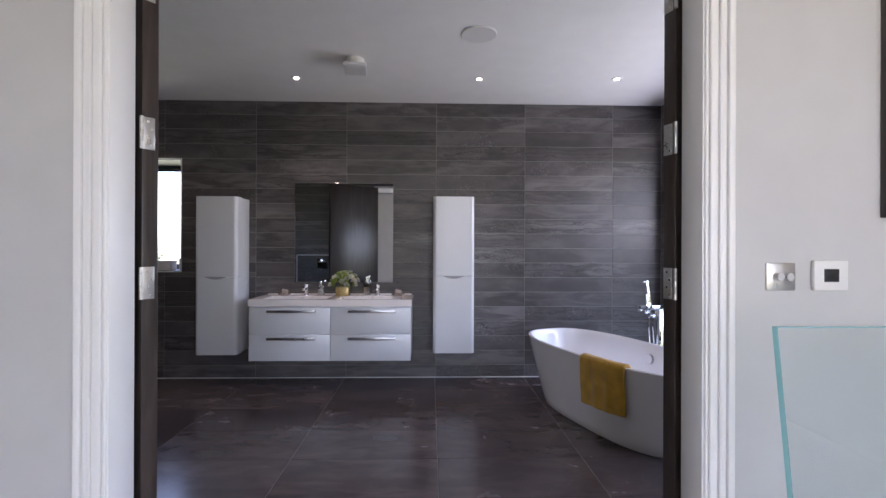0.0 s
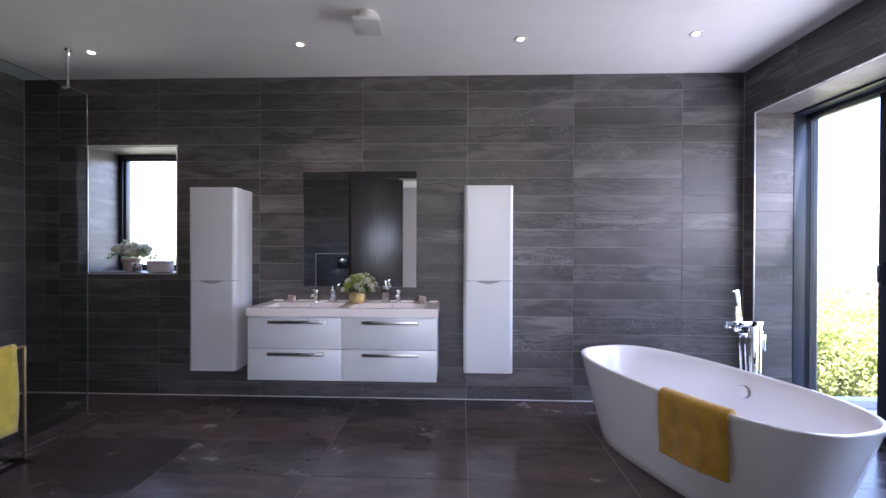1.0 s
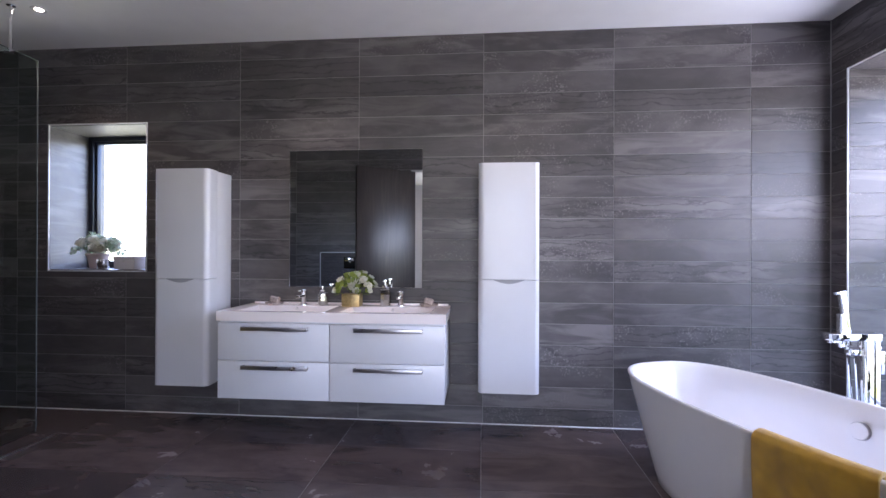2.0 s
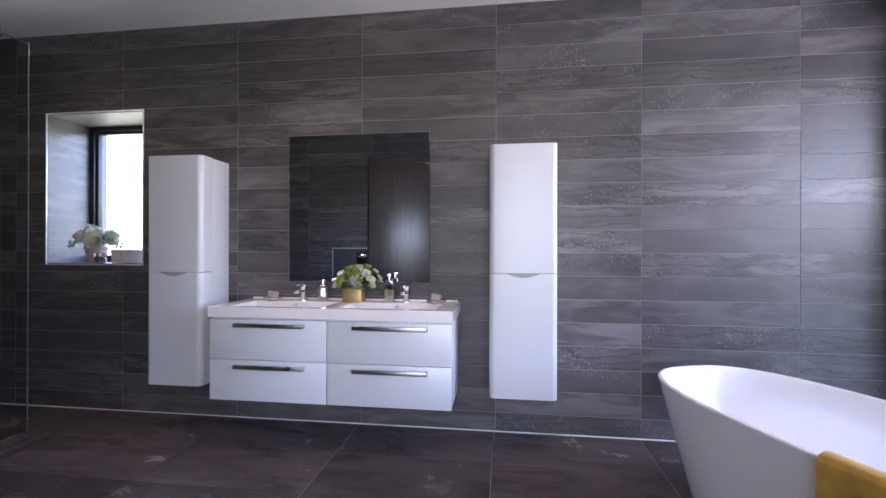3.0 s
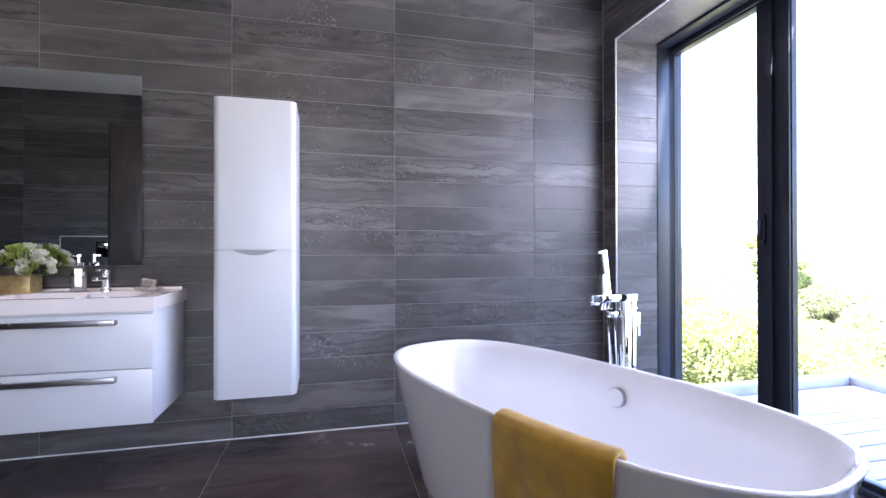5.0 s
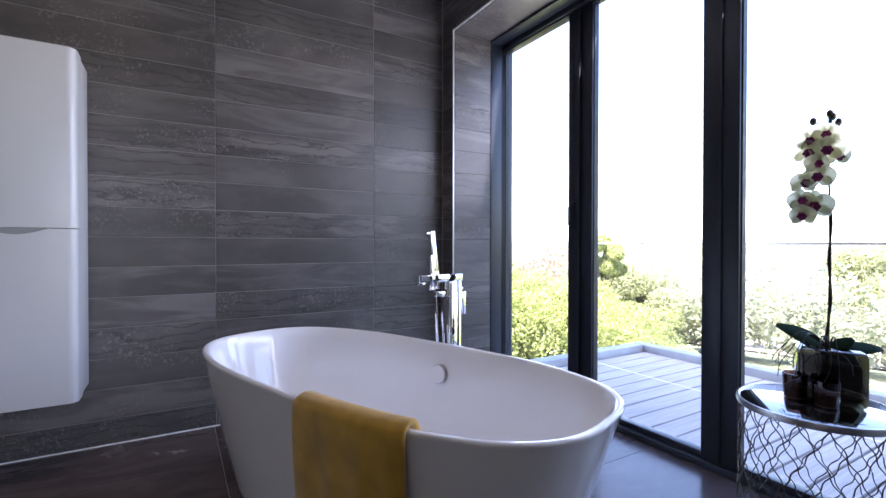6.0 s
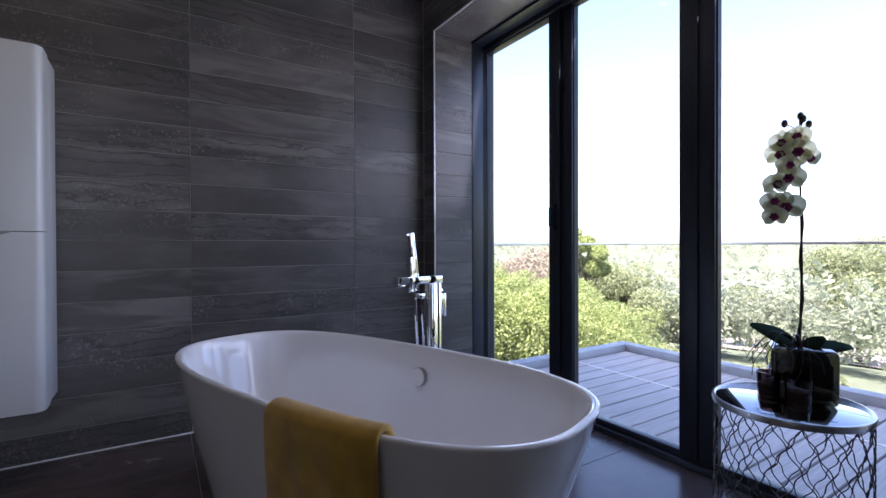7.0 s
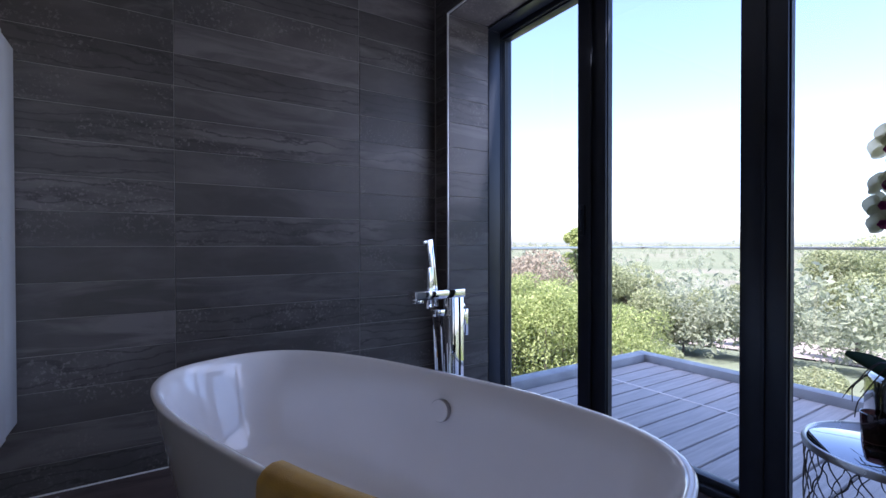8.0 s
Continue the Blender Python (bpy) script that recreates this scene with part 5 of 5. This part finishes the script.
def tree(x, y, height, spread, leaves, size, mat, seed, label, low=0.3, name="tree"):
    rng = np.random.default_rng(seed)
    z0 = land(x, y) - 0.15
    t = thing(name, (x, y, z0), label, name)
    bm = bmesh.new()
    top = Vector((0.05 * height * rng.normal(), 0.05 * height * rng.normal(), height * 0.8))
    tube(bm, [top * q + Vector((0.03 * height * math.sin(3 * q), 0, 0)) for q in (0, 0.25, 0.5, 0.75, 1)], height * 0.028, 8, height * 0.006)
    clumps = []
    for k in range(16):
        q = low + (0.95 - low) * rng.random()
        a = rng.uniform(0, 2 * math.pi)
        reach = spread * (0.35 + 0.6 * rng.random()) * math.sin(math.pi * min(1, 0.25 + 0.75 * (1 - q) + 0.12))
        end = Vector((math.cos(a) * reach, math.sin(a) * reach, height * q + 0.12 * height))
        tube(bm, [top * (q * 0.8), (top * (q * 0.8) + end) / 2 + Vector((0, 0, 0.04 * height)), end], height * 0.010, 5, height * 0.003)
        clumps.append((*end, spread * rng.uniform(0.24, 0.42)))
    clumps.append((0, 0, height * 0.92, spread * 0.35))
    part("trunk", bm, BARK, t, "tapered trunk with limbs")
    crown = new("crown", leaf_mesh("crown", leaf_cloud(clumps, leaves, size, rng), mat))
    crown.parent = t
    return t


def from_house(deg, dist):
    """A place seen from the balcony door at a bearing (degrees east of north) and distance."""
    return 0.75 + dist * math.sin(radians(deg)), 1.2 + dist * math.cos(radians(deg))


def hedge():
    rng = np.random.default_rng(5)
    x, y = from_house(44, 9.0)
    t = thing("laurel_bush", (x, y, land(x, y) - 0.1), "broad yellow-green laurel bush beside the balcony", "bush")
    base = land(x, y) - 0.1
    clumps = []
    for k in range(85):
        deg = rng.uniform(31, 56.5)
        px, py = from_house(deg, rng.uniform(7.6, 11.0))
        high = 0.42 - 0.105 * max(0, deg - 40) * 0.55 + 0.3 * math.sin(deg * 1.7) + rng.uniform(-0.2, 0.15)
        for h in (high, high - rng.uniform(0.4, 0.9), high - rng.uniform(1.0, 2.2)):
            clumps.append((px - x, py - y, h - base - 0.45, rng.uniform(0.3, 0.5)))
    bm = bmesh.new()
    for k in range(0, len(clumps), 3):
        c = clumps[k]
        tube(bm, [(c[0] * 0.7, c[1] * 0.7, 0), (c[0] * 0.85, c[1] * 0.85, c[2] * 0.5), c[:3]], 0.04, 5, 0.008)
    part("stems", bm, BARK, t)
    crown = new("crown", leaf_mesh("crown", leaf_cloud(clumps, 210000, 0.031, rng), LEAF_LAUREL))
    crown.parent = t


hedge()
for deg, dist, topz, spread, mat, seed, label in (
        (49.6, 22, 2.5, 1.15, LEAF_LAUREL, 1, "slender light green tree behind the laurel"),
        (40.5, 15.5, 0.75, 2.3, LEAF_RUSSET, 2, "russet-leaved tree beyond the laurel"),
        (44.0, 26, -0.1, 2.8, LEAF_TREE, 3, "round green garden tree"),
        (55.0, 30, -0.5, 3.0, LEAF_TREE, 4, "round green garden tree"),
        (60.0, 34, -2.6, 2.8, LEAF_TREE, 9, "round green garden tree"),
        (57.0, 22, -3.4, 1.7, LEAF_TREE, 6, "low green shrub on the slope"),
        (74.5, 40, 1.0, 3.6, LEAF_TREE, 7, "large green tree on the slope"),
        (66.0, 48, -3.2, 3.4, LEAF_TREE, 8, "round green garden tree"),
        (70.0, 24, -4.4, 1.6, LEAF_TREE, 10, "low green shrub on the slope"),
        (80.0, 46, 0.3, 4.0, LEAF_TREE, 11, "large green tree on the slope"),
        (30.0, 20, 1.2, 2.6, LEAF_TREE, 12, "round green garden tree"),
        (20.0, 28, 1.0, 3.2, LEAF_TREE, 13, "round green garden tree"),
        (118.0, 13, -0.6, 2.6, LEAF_LAUREL, 15, "broad yellow-green garden tree"),
        (150.0, 14, -0.4, 2.8, LEAF_LAUREL, 16, "broad yellow-green garden tree"),
        (-40.0, 22, -0.5, 3.0, LEAF_TREE, 14, "round green garden tree")):
    tx, ty = from_house(deg, dist)
    hh = topz - land(tx, ty)
    tree(tx, ty, hh / 1.12, spread, 17000 if seed == 1 else 26000, 0.038 + dist * 0.0015, mat, seed, label)


def woods():
    rng = np.random.default_rng(77)
    quads = []
    made = 0
    while made < 3000:
        deg = rng.uniform(5, 165)
        dist = 30 * (2200 / 30) ** rng.random()
        x, y = from_house(deg, dist)
        if noise.noise((x * 0.012, y * 0.012, 1)) < -0.28 and dist < 700:
            continue
        if 34 < x < 68 and 4 < y < 32:
            continue
        h = rng.uniform(2.4, 5.5) * (1 + dist / 700)
        r = h * rng.uniform(0.38, 0.6)
        z = land(x, y)
        cl = [(x + r * 0.6 * rng.normal() * 0.6, y + r * 0.6 * rng.normal() * 0.6, z + h * q, r * rng.uniform(0.4, 0.62)) for q in (0.3, 0.45, 0.55, 0.65, 0.8, 0.95)]
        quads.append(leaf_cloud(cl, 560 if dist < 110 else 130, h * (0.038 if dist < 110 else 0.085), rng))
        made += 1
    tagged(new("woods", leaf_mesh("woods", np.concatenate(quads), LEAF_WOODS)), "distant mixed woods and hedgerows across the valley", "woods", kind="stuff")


woods()


# ---- wall and floor tiles ----
def tile_mesh(w, h, name):
    """A rectified tile, thin, with eased edges: its length on x, height on z, its face at y 0 looking to -y."""
    bm = bmesh.new()
    box(bm, (-w / 2, 0.0, -h / 2), (w / 2, 0.007, h / 2))
    edges = [e for e in bm.edges if all(v.co.y < 0.001 for v in e.verts)]
    bmesh.ops.bevel(bm, geom=edges, offset=0.0009, segments=1, affect="EDGES")
    return mesh_of(name, bm, WALL_TILE, 0)


shared = {}


def lay(wall, at, turn, x0, x1, z0, z1):
    """One tile on a wall, in the wall's own run x and height z; tiny cut slivers are left out."""
    w, h = x1 - x0 - GAP, z1 - z0 - GAP
    if w < 0.012 or h < 0.012:
        return
    key = (round(w, 4), round(h, 4))
    if key not in shared:
        shared[key] = tile_mesh(*key, "tile")
    o = new("tile", shared[key])
    o.parent = wall
    o.matrix_basis = Matrix.Translation(at) @ Matrix.Rotation(radians(turn), 4, "Z") @ Matrix.Translation(((x0 + x1) / 2, 0, (z0 + z1) / 2))


def cladding(wall, at, turn, a, b, origin, holes=(), zlo=0.0, zhi=None):
    """Stacked courses of tiles from a to b; holes: (x0, x1, z0, z1) that are cut out."""
    zhi = CEIL if zhi is None else zhi
    xs = sorted({a, b, *[x for x in (origin + PITCH * k for k in range(-8, 9)) if a + 0.01 < x < b - 0.01]})
    zs = sorted({zlo, zhi, *[z for z in (ROW0 + ROW * k for k in range(0, 22)) if zlo + 0.01 < z < zhi - 0.01]})
    for x0, x1 in zip(xs, xs[1:]):
        for z0, z1 in zip(zs, zs[1:]):
            rects = [(x0, x1, z0, z1)]
            for hx0, hx1, hz0, hz1 in holes:
                cut = []
                for p0, p1, q0, q1 in rects:
                    if p1 <= hx0 or p0 >= hx1 or q1 <= hz0 or q0 >= hz1:
                        cut.append((p0, p1, q0, q1))
                        continue
                    m0, m1 = max(q0, hz0), min(q1, hz1)
                    cut += [r for r in ((p0, p1, q0, m0), (p0, p1, m1, q1), (p0, hx0, m0, m1), (hx1, p1, m0, m1)) if r[1] - r[0] > 0.012 and r[3] - r[2] > 0.012]
                rects = cut
            for r in rects:
                lay(wall, at, turn, *r)


cladding(wall_north, (0, Y1, 0), 0, X0, X1, 0.0, [(NW[0] - 0.008, NW[1] + 0.008, NW[2] - 0.008, NW[3] + 0.008)])
# east wall: run goes along -y from the corner
cladding(wall_east, (X1, Y1, 0), -90, 0, Y1 - Y0, 0.6, [(Y1 - EW[1] - 0.010, Y1 - EW[0] + 0.008, 0, EW[2] + 0.008)])
cladding(wall_east, (X1 + 0.004, EW[1] - 0.004, 0), 0, 0.0, 0.392, 0.6, zhi=EW[2] - 0.006)
cladding(wall_west, (X0, Y0, 0), 90, 0, Y1 - Y0, 0.34)
cladding(wall_south, (0, Y0, 0), 180, -X1, -X0, 0.0, [(-DR - 0.03, -DL + 0.03, 0, DOOR_TOP + 0.03)])
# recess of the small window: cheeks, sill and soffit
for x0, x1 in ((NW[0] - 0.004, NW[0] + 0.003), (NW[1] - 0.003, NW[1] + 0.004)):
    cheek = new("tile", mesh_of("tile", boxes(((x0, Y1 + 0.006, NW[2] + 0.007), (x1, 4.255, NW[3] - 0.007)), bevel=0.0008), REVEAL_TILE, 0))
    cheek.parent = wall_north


def slab_tile(parent, x0, x1, y0, y1, z, up=True):
    w, d = x1 - x0 - GAP, y1 - y0 - GAP
    key = ("flat", round(w, 4), round(d, 4), up)
    if key not in shared:
        bm = bmesh.new()
        box(bm, (-w / 2, -d / 2, -0.006 if up else 0), (w / 2, d / 2, 0 if up else 0.006))
        edges = [e for e in bm.edges if all(abs(v.co.z) < 0.001 for v in e.verts)]
        bmesh.ops.bevel(bm, geom=edges, offset=0.0008, segments=1, affect="EDGES")
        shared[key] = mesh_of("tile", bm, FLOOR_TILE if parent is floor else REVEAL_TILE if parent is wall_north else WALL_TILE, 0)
    o = new("tile", shared[key])
    o.parent = parent
    o.location = ((x0 + x1) / 2, (y0 + y1) / 2, z)


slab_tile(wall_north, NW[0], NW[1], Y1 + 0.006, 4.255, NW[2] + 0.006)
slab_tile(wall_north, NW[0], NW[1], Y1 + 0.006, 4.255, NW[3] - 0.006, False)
for k in range(4):
    slab_tile(wall_east, X1 + 0.006, 2.70, EW[0] + 0.70 * k, min(EW[1], EW[0] + 0.70 * (k + 1)), EW[2] - 0.004, False)
fx = [X0] + [-0.01 + 0.9 * k for k in range(-4, 3)] + [2.70]
fy = [HALL_Y + 0.01] + [Y1 + 0.006 - 0.45 * k for k in range(6, -1, -1)]
for x0, x1 in zip(fx, fx[1:]):
    for y0, y1 in zip(fy, fy[1:]):
        if x1 > X1 + 0.01 and y1 > EW[1]:
            y1 = EW[1]
        slab_tile(floor, x0, x1, y0, y1, 0.0)
